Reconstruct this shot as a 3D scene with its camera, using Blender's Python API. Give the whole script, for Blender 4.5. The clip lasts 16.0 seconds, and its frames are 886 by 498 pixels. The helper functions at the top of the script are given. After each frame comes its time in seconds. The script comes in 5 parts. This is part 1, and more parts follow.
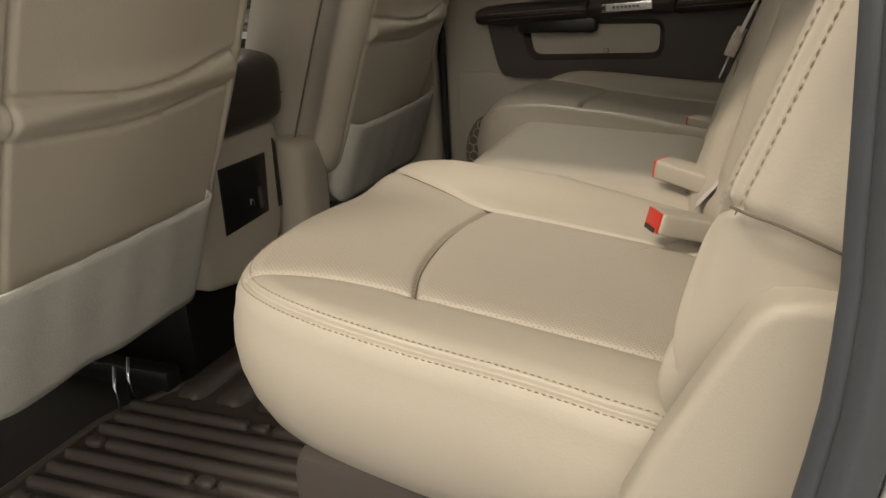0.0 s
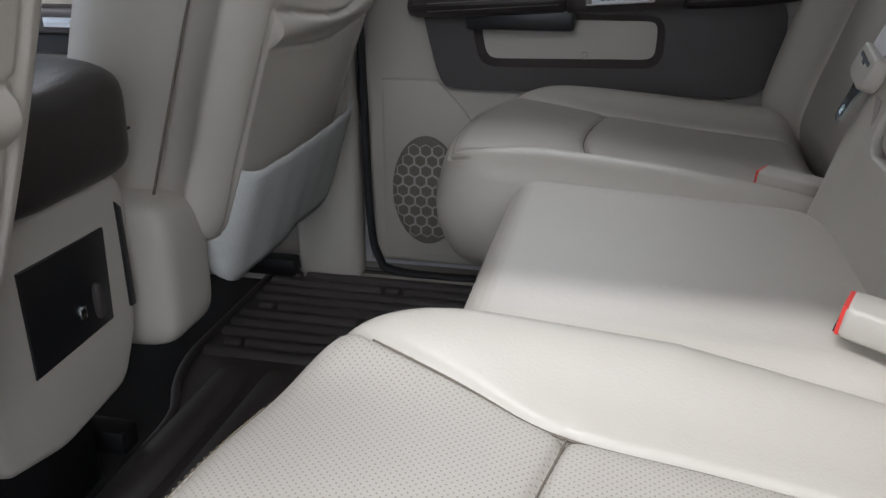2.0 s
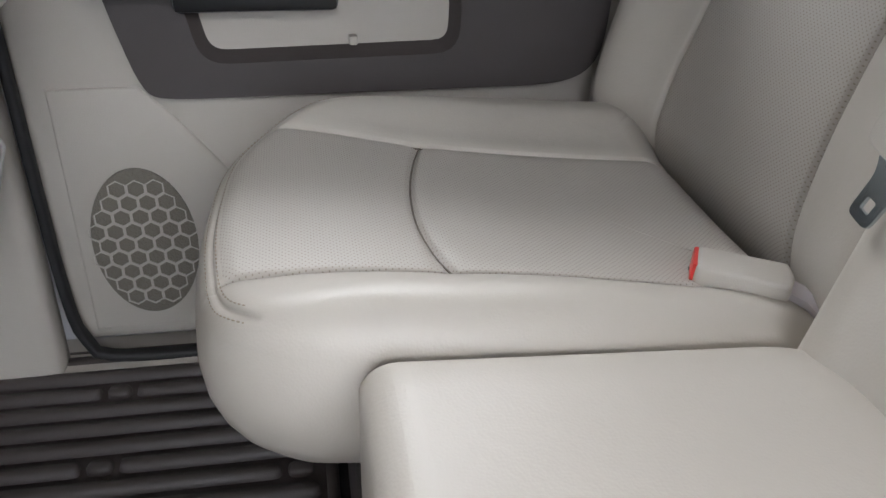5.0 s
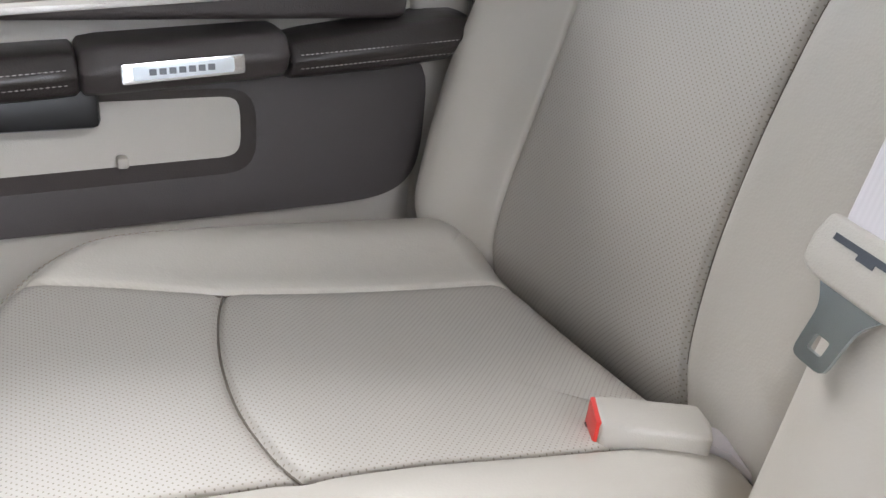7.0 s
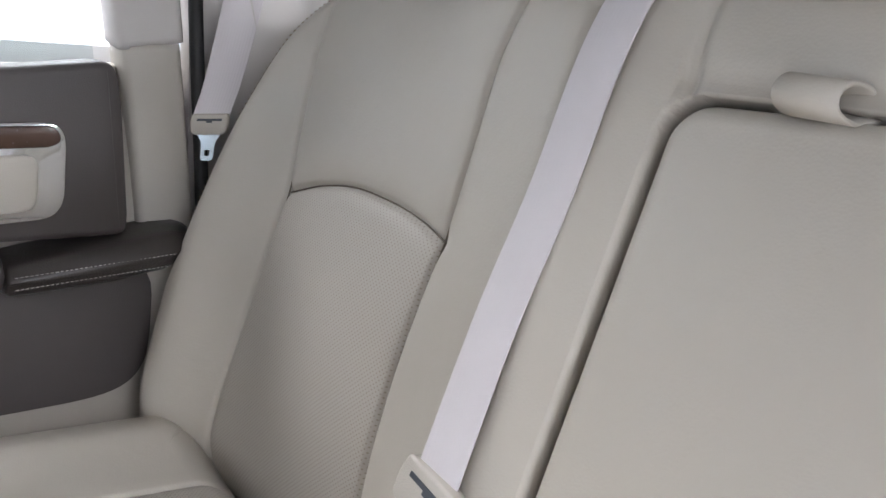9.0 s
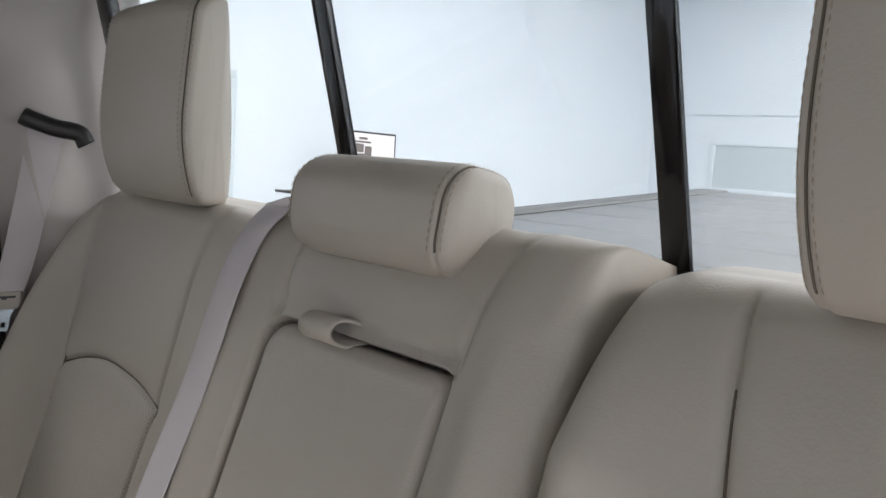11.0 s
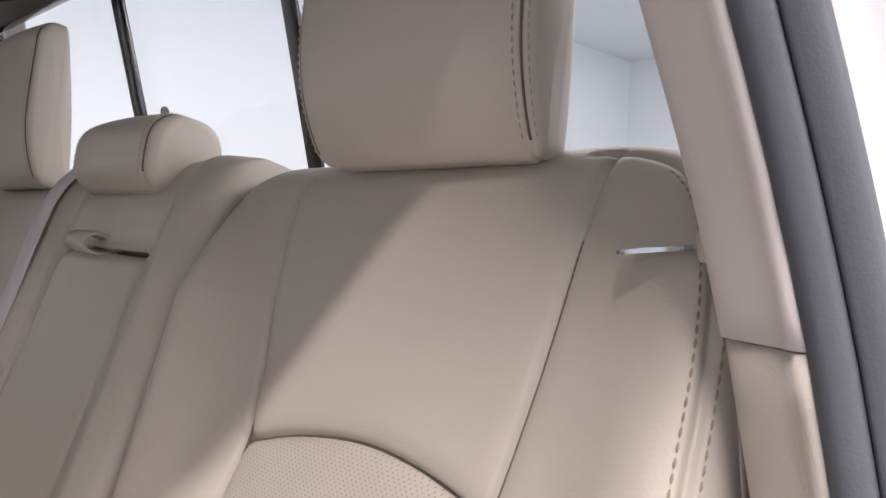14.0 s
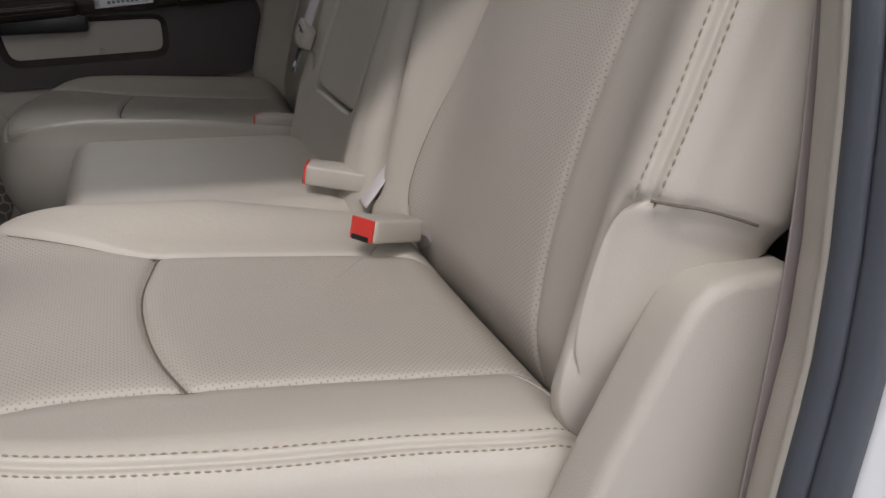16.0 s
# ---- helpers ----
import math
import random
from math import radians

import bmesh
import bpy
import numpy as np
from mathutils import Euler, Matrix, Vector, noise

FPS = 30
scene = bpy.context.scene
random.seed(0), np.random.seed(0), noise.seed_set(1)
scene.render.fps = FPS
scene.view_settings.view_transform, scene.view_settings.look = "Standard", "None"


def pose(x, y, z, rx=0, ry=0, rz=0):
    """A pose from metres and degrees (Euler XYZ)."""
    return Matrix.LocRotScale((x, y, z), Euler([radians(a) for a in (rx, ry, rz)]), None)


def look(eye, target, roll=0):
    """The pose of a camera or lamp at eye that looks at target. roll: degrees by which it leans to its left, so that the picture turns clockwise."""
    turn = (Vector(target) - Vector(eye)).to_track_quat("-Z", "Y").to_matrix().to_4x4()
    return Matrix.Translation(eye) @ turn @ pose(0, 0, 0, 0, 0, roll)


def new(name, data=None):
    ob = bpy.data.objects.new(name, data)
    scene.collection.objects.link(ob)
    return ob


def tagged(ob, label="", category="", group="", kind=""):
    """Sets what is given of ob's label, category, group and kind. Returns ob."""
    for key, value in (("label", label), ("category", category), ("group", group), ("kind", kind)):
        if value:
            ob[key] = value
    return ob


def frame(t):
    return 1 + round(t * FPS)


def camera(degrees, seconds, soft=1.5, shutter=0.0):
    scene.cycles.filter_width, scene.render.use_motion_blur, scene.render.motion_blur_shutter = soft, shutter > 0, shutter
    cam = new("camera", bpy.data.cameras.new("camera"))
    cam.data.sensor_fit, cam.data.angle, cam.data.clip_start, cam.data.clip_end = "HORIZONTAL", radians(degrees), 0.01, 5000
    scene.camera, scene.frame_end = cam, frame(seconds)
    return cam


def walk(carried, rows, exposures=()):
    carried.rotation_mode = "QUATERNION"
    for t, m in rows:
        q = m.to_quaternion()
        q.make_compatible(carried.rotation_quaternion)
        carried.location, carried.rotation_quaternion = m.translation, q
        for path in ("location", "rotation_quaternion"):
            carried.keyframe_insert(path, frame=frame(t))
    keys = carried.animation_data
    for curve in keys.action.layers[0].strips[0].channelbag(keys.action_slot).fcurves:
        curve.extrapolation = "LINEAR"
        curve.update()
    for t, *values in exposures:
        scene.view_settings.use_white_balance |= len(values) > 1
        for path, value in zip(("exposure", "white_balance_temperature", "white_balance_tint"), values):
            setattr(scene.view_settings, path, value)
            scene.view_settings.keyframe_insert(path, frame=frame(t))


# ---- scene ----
cam = camera(56.3, 16.0)
PATH = [
    (0, (0.016, -0.572, 0.757), (-0.67, 1.173, 0.063), -2.4),
    (0.5, (-0.11, -0.481, 0.733), (-0.766, 1.274, 0.031), -2.0),
    (1, (-0.184, -0.374, 0.724), (-0.781, 1.394, 0.004), -1.6),
    (1.5, (-0.244, -0.194, 0.732), (-0.752, 1.597, 0.001), -0.9),
    (2, (-0.28, -0.047, 0.736), (-0.676, 1.763, -0.016), -0.2),
    (2.5, (-0.362, 0.105, 0.762), (-0.557, 1.943, -0.004), 1.5),
    (3, (-0.381, 0.24, 0.707), (-0.452, 2.065, -0.108), 1.7),
    (3.2, (-0.4, 0.255, 0.701), (-0.408, 2.074, -0.128), 2.7),
    (5.3, (-0.437, 0.508, 0.792), (-0.054, 2.205, -0.194), 2.4),
    (5.5, (-0.446, 0.548, 0.783), (0.003, 2.276, -0.119), 3.2),
    (6, (-0.428, 0.619, 0.741), (0.176, 2.348, -0.062), 2.0),
    (6.5, (-0.42, 0.63, 0.719), (0.325, 2.322, -0.044), 0.6),
    (7, (-0.425, 0.63, 0.755), (0.404, 2.285, -0.004), 3.1),
    (7.5, (-0.419, 0.643, 0.791), (0.536, 2.235, 0.046), 4.3),
    (8, (-0.383, 0.62, 0.814), (0.682, 2.164, 0.119), 4.4),
    (8.5, (-0.368, 0.573, 0.855), (0.787, 2.102, 0.282), 4.7),
    (9, (-0.366, 0.499, 0.892), (0.86, 2.009, 0.425), 4.9),
    (9.5, (-0.359, 0.433, 0.903), (0.911, 1.933, 0.532), 4.3),
    (10, (-0.338, 0.343, 0.947), (0.964, 1.824, 0.613), 4.2),
    (10.2, (-0.332, 0.304, 0.969), (0.987, 1.772, 0.647), 4.1),
    (12.3, (-0.293, 0.055, 1.065), (1.135, 1.453, 0.979), 2.6),
    (12.5, (-0.292, 0.031, 1.065), (1.146, 1.418, 0.979), 2.4),
    (13, (-0.289, -0.049, 1.043), (1.167, 1.32, 0.971), 2.1),
    (13.5, (-0.29, -0.131, 0.987), (1.169, 1.236, 0.924), 1.9),
    (14, (-0.268, -0.214, 0.9), (1.116, 1.229, 0.893), 3.1),
    (14.5, (-0.281, -0.286, 0.832), (1.001, 1.25, 0.814), 2.8),
    (15, (-0.298, -0.365, 0.796), (0.739, 1.316, 0.484), 1.7),
    (15.5, (-0.286, -0.418, 0.778), (0.505, 1.313, 0.165), 0.5),
    (16, (-0.29, -0.453, 0.758), (0.344, 1.291, 0.012), -0.5),
]
EXPOSURES = [
    (0.0, -0.72, 8650, 11),
    (0.5, -0.52, 7550, 11),
    (1.0, -0.33, 6700, 10),
    (1.5, -0.24, 6250, 12),
    (2.0, -0.05, 6050, 11),
    (2.5, 0.33, 6100, 12),
    (3.0, 0.72, 6250, 13),
    (5.5, 1.34, 6150, 12),
    (6.0, 1.66, 6150, 12),
    (6.5, 1.62, 6150, 12),
    (7.5, 1.78, 6200, 12),
    (8.5, 1.85, 6200, 13),
    (9.0, 1.58, 6250, 13),
    (10.0, 1.05, 6350, 13),
    (12.5, 0.0, 6900, 17),
    (13.5, 0.42, 6850, 21),
    (14.0, 0.38, 6950, 23),
    (14.5, -0.12, 6850, 21),
    (15.0, -0.50, 7150, 17),
    (15.5, -0.68, 6750, 14),
    (16.0, -0.80, 6600, 15),
]
walk(cam, [(t, look(eye, target, roll)) for t, eye, target, roll in PATH], EXPOSURES)

# ---------------------------------------------------------------- light
world = bpy.data.worlds.new("showroom_air")
scene.world = world
world.use_nodes = True
world.node_tree.nodes["Background"].inputs[0].default_value = (0.85, 0.92, 1.0, 1)
world.node_tree.nodes["Background"].inputs[1].default_value = 0.25


def area_lamp(name, loc, target, sx, sy, power, colour=(1.0, 0.99, 0.975)):
    lamp = bpy.data.lights.new(name, "AREA")
    lamp.shape, lamp.size, lamp.size_y, lamp.energy, lamp.color = "RECTANGLE", sx, sy, power, colour
    ob = new(name, lamp)
    ob.matrix_world = look(loc, target)
    return ob


area_lamp("ceiling_lamp_door_side", (-1.8, -2.0, 4.06), (-1.8, 0.0, 1.27), 2.2, 0.14, 230)
area_lamp("ceiling_lamp_front", (-3.3, 0.7, 4.15), (-2.2, 0.7, 0.5), 3.0, 4.0, 110)
area_lamp("ceiling_lamp_passenger_side", (-0.5, 4.8, 4.1), (-0.4, 3.0, 0.0), 5.0, 2.0, 230)
area_lamp("ceiling_lamp_rear", (6.0, 2.5, 4.15), (6.0, 2.6, 0.0), 9.0, 6.0, 310)
area_lamp("ceiling_lamp_driver_side", (2.6, -6.3, 4.15), (2.6, -6.3, 0.0), 9.0, 2.4, 760)

# ---------------------------------------------------------------- materials
MATS = {}


def material(name, colour, rough=0.5, metal=0.0, grain=0.0, scale=900.0, bump=0.15, vary=0.06, vscale=6.0,
             spec=0.5, emit=0.0, clear=0.0, dist=0.001):
    """A plain surface with large-scale tone variation and a fine grain relief."""
    if name in MATS:
        return MATS[name]
    m = bpy.data.materials.new(name)
    m.use_nodes = True
    nt = m.node_tree
    b = nt.nodes["Principled BSDF"]
    b.inputs["Base Color"].default_value = (*colour, 1)
    b.inputs["Roughness"].default_value = rough
    b.inputs["Metallic"].default_value = metal
    b.inputs["Specular IOR Level"].default_value = spec
    b.inputs["Coat Weight"].default_value = clear
    if emit:
        b.inputs["Emission Color"].default_value = (*colour, 1)
        b.inputs["Emission Strength"].default_value = emit
    geo = nt.nodes.new("ShaderNodeTexCoord")
    if vary:
        n = nt.nodes.new("ShaderNodeTexNoise")
        n.inputs["Scale"].default_value, n.inputs["Detail"].default_value = vscale, 5
        nt.links.new(geo.outputs["Object"], n.inputs["Vector"])
        r = nt.nodes.new("ShaderNodeMapRange")
        r.inputs[3].default_value, r.inputs[4].default_value = 1 - vary, 1 + vary
        nt.links.new(n.outputs["Fac"], r.inputs[0])
        mul = nt.nodes.new("ShaderNodeVectorMath")
        mul.operation = "SCALE"
        mul.inputs[0].default_value = colour
        nt.links.new(r.outputs[0], mul.inputs["Scale"])
        nt.links.new(mul.outputs[0], b.inputs["Base Color"])
        rr = nt.nodes.new("ShaderNodeMapRange")
        rr.inputs[3].default_value, rr.inputs[4].default_value = max(0.02, rough - 0.06), rough + 0.06
        n2 = nt.nodes.new("ShaderNodeTexNoise")
        n2.inputs["Scale"].default_value = vscale * 7
        nt.links.new(geo.outputs["Object"], n2.inputs["Vector"])
        nt.links.new(n2.outputs["Fac"], rr.inputs[0])
        nt.links.new(rr.outputs[0], b.inputs["Roughness"])
    if grain:
        v = nt.nodes.new("ShaderNodeTexVoronoi")
        v.inputs["Scale"].default_value = scale
        nt.links.new(geo.outputs["Object"], v.inputs["Vector"])
        bp = nt.nodes.new("ShaderNodeBump")
        bp.inputs["Strength"].default_value, bp.inputs["Distance"].default_value = bump, dist
        nt.links.new(v.outputs["Distance"], bp.inputs["Height"])
        nt.links.new(bp.outputs[0], b.inputs["Normal"])
    MATS[name] = m
    return m


LEATHER_C = (0.47, 0.432, 0.378)
leather = material("leather_beige", LEATHER_C, 0.46, grain=1, scale=420, bump=0.12, vary=0.05)


def perforated():
    m = material("leather_perforated", (0.445, 0.408, 0.36), 0.55, grain=1, scale=420, bump=0.10, vary=0.05)
    nt = m.node_tree
    b = nt.nodes["Principled BSDF"]
    geo = nt.nodes.new("ShaderNodeUVMap")
    mp = nt.nodes.new("ShaderNodeVectorMath")
    mp.operation = "MULTIPLY"
    mp.inputs[1].default_value = (1 / 0.0038, 1 / 0.0038, 0)
    nt.links.new(geo.outputs[0], mp.inputs[0])
    rot = nt.nodes.new("ShaderNodeVectorRotate")
    rot.rotation_type = "Z_AXIS"
    rot.inputs["Angle"].default_value = math.radians(45)
    nt.links.new(mp.outputs[0], rot.inputs["Vector"])
    fr = nt.nodes.new("ShaderNodeVectorMath")
    fr.operation = "FRACTION"
    nt.links.new(rot.outputs[0], fr.inputs[0])
    sub = nt.nodes.new("ShaderNodeVectorMath")
    sub.operation = "SUBTRACT"
    sub.inputs[1].default_value = (0.5, 0.5, 0)
    nt.links.new(fr.outputs[0], sub.inputs[0])
    ln = nt.nodes.new("ShaderNodeVectorMath")
    ln.operation = "LENGTH"
    nt.links.new(sub.outputs[0], ln.inputs[0])
    hole = nt.nodes.new("ShaderNodeMapRange")
    hole.inputs[1].default_value, hole.inputs[2].default_value = 0.12, 0.20
    hole.inputs[3].default_value, hole.inputs[4].default_value = 1.0, 0.0
    nt.links.new(ln.outputs["Value"], hole.inputs[0])
    mix = nt.nodes.new("ShaderNodeMix")
    mix.data_type = "RGBA"
    old = b.inputs["Base Color"].links[0].from_socket
    nt.links.new(hole.outputs[0], mix.inputs["Factor"])
    nt.links.new(old, mix.inputs["A"])
    mix.inputs["B"].default_value = (0.25, 0.215, 0.175, 1)
    nt.links.new(mix.outputs["Result"], b.inputs["Base Color"])
    return m


leather_perf = perforated()


def undulate(m, strength):
    """Soft unevenness and fine creases of stretched leather, under its grain."""
    nt = m.node_tree
    b = nt.nodes["Principled BSDF"]
    grain = b.inputs["Normal"].links[0].from_node
    tc = nt.nodes.new("ShaderNodeTexCoord")
    n = nt.nodes.new("ShaderNodeTexNoise")
    n.inputs["Scale"].default_value, n.inputs["Detail"].default_value, n.inputs["Distortion"].default_value = 16, 4, 0.6
    nt.links.new(tc.outputs["Object"], n.inputs["Vector"])
    bp = nt.nodes.new("ShaderNodeBump")
    bp.inputs["Strength"].default_value, bp.inputs["Distance"].default_value = strength, 0.006
    nt.links.new(n.outputs["Fac"], bp.inputs["Height"])
    nt.links.new(bp.outputs[0], grain.inputs["Normal"])


undulate(leather, 0.16)
undulate(leather_perf, 0.12)
leather_seam = material("leather_stitch", (0.31, 0.255, 0.19), 0.7, vary=0)
# dark tone for seam lines, standing in for shade inside the grooves
seam_shade = material("leather_seam_shade", (0.15, 0.125, 0.10), 0.85, vary=0)
stitch_pale = material("leather_stitch_pale", (0.38, 0.325, 0.26), 0.7, vary=0)
plastic_beige = material("plastic_beige", (0.45, 0.415, 0.365), 0.5, grain=1, scale=700, bump=0.2, vary=0.04)
pillar_grey = material("pillar_cloth_grey", (0.52, 0.49, 0.47), 0.8, grain=1, scale=900, bump=0.06, vary=0.04)
headliner_m = material("headliner_cloth", (0.42, 0.41, 0.39), 0.95, grain=1, scale=900, bump=0.4, vary=0.05)
door_dark = material("door_dark_brown", (0.055, 0.046, 0.044), 0.5, grain=1, scale=700, bump=0.25, vary=0.08)
dark_leather = material("dark_leather", (0.036, 0.030, 0.028), 0.38, grain=1, scale=420, bump=0.25, vary=0.1)
black_plastic = material("black_plastic", (0.012, 0.012, 0.013), 0.35, vary=0.08)
# black rubber; the blue-grey tint is a reflection put into the base colour
rubber = material("rubber_seal_sheen", (0.055, 0.062, 0.075), 0.55, grain=1, scale=700, bump=0.08, vary=0.12, vscale=20)
seal_black = material("seal_black", (0.012, 0.012, 0.013), 0.6, vary=0.1)
carpet = material("carpet_black", (0.012, 0.011, 0.011), 0.95, grain=1, scale=500, bump=0.8, vary=0.3, vscale=60)
mat_rubber = material("mat_rubber", (0.055, 0.045, 0.042), 0.5, grain=1, scale=500, bump=0.2, vary=0.18, vscale=14)
chrome = material("chrome", (0.82, 0.83, 0.85), 0.08, metal=1.0, vary=0)
steel = material("steel_tongue", (0.55, 0.62, 0.66), 0.2, metal=1.0, vary=0.05)
wood_dark = material("wood_trim", (0.055, 0.028, 0.020), 0.25, vary=0.25, vscale=30, clear=0.5)
red_plastic = material("red_plastic", (0.62, 0.045, 0.035), 0.35, vary=0.04)
valance_m = material("pale_fabric_valance", (0.50, 0.50, 0.48), 0.8, grain=1, scale=250, bump=0.4, vary=0.09, vscale=40)
white_paint = material("white_car_paint", (0.82, 0.83, 0.85), 0.22, vary=0.01, clear=0.6)
room_white = material("room_white_paint", (0.78, 0.82, 0.86), 0.75, vary=0.02, vscale=1.5)
room_floor_m = material("grey_floor_coating", (0.30, 0.31, 0.33), 0.3, vary=0.06, vscale=2.0)
tonneau_m = material("tonneau_vinyl", (0.085, 0.09, 0.10), 0.42, grain=1, scale=300, bump=0.2, vary=0.1)
frit = material("black_glass_border", (0.008, 0.008, 0.009), 0.12, vary=0)
grille_m = material("speaker_grille", (0.17, 0.155, 0.125), 0.5, grain=1, scale=350, bump=0.9, vary=0.1, dist=0.002)
web_m = material("belt_webbing", (0.60, 0.56, 0.575), 0.7, vary=0.04)


def webbing():
    nt = web_m.node_tree
    b = nt.nodes["Principled BSDF"]
    uv = nt.nodes.new("ShaderNodeUVMap")
    w = nt.nodes.new("ShaderNodeTexWave")
    w.inputs["Scale"].default_value = 90
    w.inputs["Distortion"].default_value = 0.4
    nt.links.new(uv.outputs[0], w.inputs["Vector"])
    bp = nt.nodes.new("ShaderNodeBump")
    bp.inputs["Strength"].default_value, bp.inputs["Distance"].default_value = 0.14, 0.0006
    nt.links.new(w.outputs["Fac"], bp.inputs["Height"])
    nt.links.new(bp.outputs[0], b.inputs["Normal"])


webbing()


def glass_material():
    m = bpy.data.materials.new("clear_glass")
    m.use_nodes = True
    nt = m.node_tree
    out = nt.nodes["Material Output"]
    tr = nt.nodes.new("ShaderNodeBsdfTransparent")
    tr.inputs[0].default_value = (0.93, 0.96, 0.96, 1)
    gl = nt.nodes.new("ShaderNodeBsdfGlossy")
    gl.inputs["Roughness"].default_value = 0.01
    mx = nt.nodes.new("ShaderNodeMixShader")
    mx.inputs[0].default_value = 0.05
    nt.links.new(tr.outputs[0], mx.inputs[1])
    nt.links.new(gl.outputs[0], mx.inputs[2])
    nt.links.new(mx.outputs[0], out.inputs[0])
    return m


glass = glass_material()

# ---------------------------------------------------------------- builders


def thing(name, label, category, loc=(0, 0, 0), group="", kind=""):
    ob = new(name)
    ob.location = loc
    ob.empty_display_size = 0.05
    return tagged(ob, label, category, group, kind)


def part(name, data, mat, parent, label=""):
    """Links a bmesh or mesh as one object under a thing; its coordinates are world coordinates."""
    if isinstance(data, bmesh.types.BMesh):
        me = bpy.data.meshes.new(name)
        data.to_mesh(me)
        data.free()
    else:
        me = data
    for m in (mat if isinstance(mat, (list, tuple)) else (mat,)):
        me.materials.append(m)
    ob = new(name, me)
    if parent is not None:
        ob.parent = parent
        base = Vector(parent.location)
        up = parent.parent
        while up is not None:
            base = base + Vector(up.location)
            up = up.parent
        ob.location = -base
    if label:
        ob["label"] = label
    return ob


def solo(name, data, mat, label, category, group="", kind=""):
    return tagged(part(name, data, mat, None), label, category, group, kind)


def smooth(me, angle=None):
    me.polygons.foreach_set("use_smooth", [True] * len(me.polygons))
    if angle:
        me.set_sharp_from_angle(angle=radians(angle))
    return me


def grid_mesh(name, pts, close_u=False, close_v=False, uv=None, mids=None, cap=False):
    """A mesh through an array of points (rows, columns, 3)."""
    pts = np.asarray(pts, float)
    r, c = pts.shape[:2]
    idx = np.arange(r * c).reshape(r, c)
    a = idx if not close_v else np.vstack([idx, idx[:1]])
    a = a if not close_u else np.hstack([a, a[:, :1]])
    q = np.stack([a[:-1, :-1], a[:-1, 1:], a[1:, 1:], a[1:, :-1]], -1).reshape(-1, 4)
    faces = q.tolist()
    if cap:
        faces.append(idx[0][::-1].tolist())
        faces.append(idx[-1].tolist())
    me = bpy.data.meshes.new(name)
    me.from_pydata(pts.reshape(-1, 3).tolist(), [], faces)
    if uv is not None:
        layer = me.uv_layers.new(name="UVMap")
        flat = np.asarray(uv, float).reshape(-1, 2)
        li = np.empty(len(me.loops), dtype=np.int32)
        me.loops.foreach_get("vertex_index", li)
        layer.data.foreach_set("uv", flat[li].ravel())
    smooth(me)
    if mids is not None:
        me.polygons.foreach_set("material_index", np.asarray(mids, np.int32))
    me.update()
    return me


def spline(points, n, closed=False):
    """Even samples of a Catmull-Rom curve through points."""
    p = np.asarray(points, float)
    m = len(p)
    if closed:
        seg = [(p[(i - 1) % m], p[i], p[(i + 1) % m], p[(i + 2) % m]) for i in range(m)]
    else:
        e = np.vstack([2 * p[0] - p[1], p, 2 * p[-1] - p[-2]])
        seg = [tuple(e[i:i + 4]) for i in range(m - 1)]
    t = np.linspace(0, 1, 24, endpoint=False)[:, None]
    out = []
    for a, b, c, d in seg:
        out.append(0.5 * ((2 * b) + (c - a) * t + (2 * a - 5 * b + 4 * c - d) * t ** 2 + (3 * b - a - 3 * c + d) * t ** 3))
    out = np.vstack(out + ([p[:1]] if closed else [p[-1:]]))
    s = np.r_[0, np.cumsum(np.linalg.norm(np.diff(out, axis=0), axis=1))]
    want = np.linspace(0, s[-1], n, endpoint=not closed)
    return np.stack([np.interp(want, s, out[:, k]) for k in range(out.shape[1])], -1)


def even(points, n):
    """Even samples along a closed polygon."""
    p = np.vstack([points, points[:1]])
    run = np.r_[0, np.cumsum(np.linalg.norm(np.diff(p, axis=0), axis=1))]
    return np.stack([np.interp(np.linspace(0, run[-1], n, endpoint=False), run, p[:, k]) for k in (0, 1)], -1)


def dist_to(pts, line):
    """Distance of many 2D points to a polyline."""
    best = np.full(pts.shape[:-1], 1e9)
    for a, b in zip(line[:-1], line[1:]):
        ab = b - a
        t = np.clip(((pts - a) @ ab) / max(ab @ ab, 1e-12), 0, 1)
        best = np.minimum(best, np.linalg.norm(pts - a - t[..., None] * ab, axis=-1))
    return best


def inside(pts, poly):
    """Whether many 2D points lie in a polygon."""
    x, y = pts[..., 0], pts[..., 1]
    res = np.zeros(x.shape, bool)
    j = len(poly) - 1
    for i in range(len(poly)):
        xi, yi = poly[i]
        xj, yj = poly[j]
        cross = ((yi > y) != (yj > y)) & (x < (xj - xi) * (y - yi) / (yj - yi + 1e-12) + xi)
        res ^= cross
        j = i
    return res


def flat_map(a, b, h):
    return np.stack([a, b, h], -1)


LEAN = radians(15.0)
BITE = np.array([0.0, 0.0, 0.40])


def back_map(y, s, h):
    """Seat-back coordinates: y across, s up along the lean, h out of the face towards the front."""
    return np.stack([BITE[0] + s * math.sin(LEAN) - h * math.cos(LEAN), y, BITE[2] + s * math.cos(LEAN) + h * math.sin(LEAN)], -1)


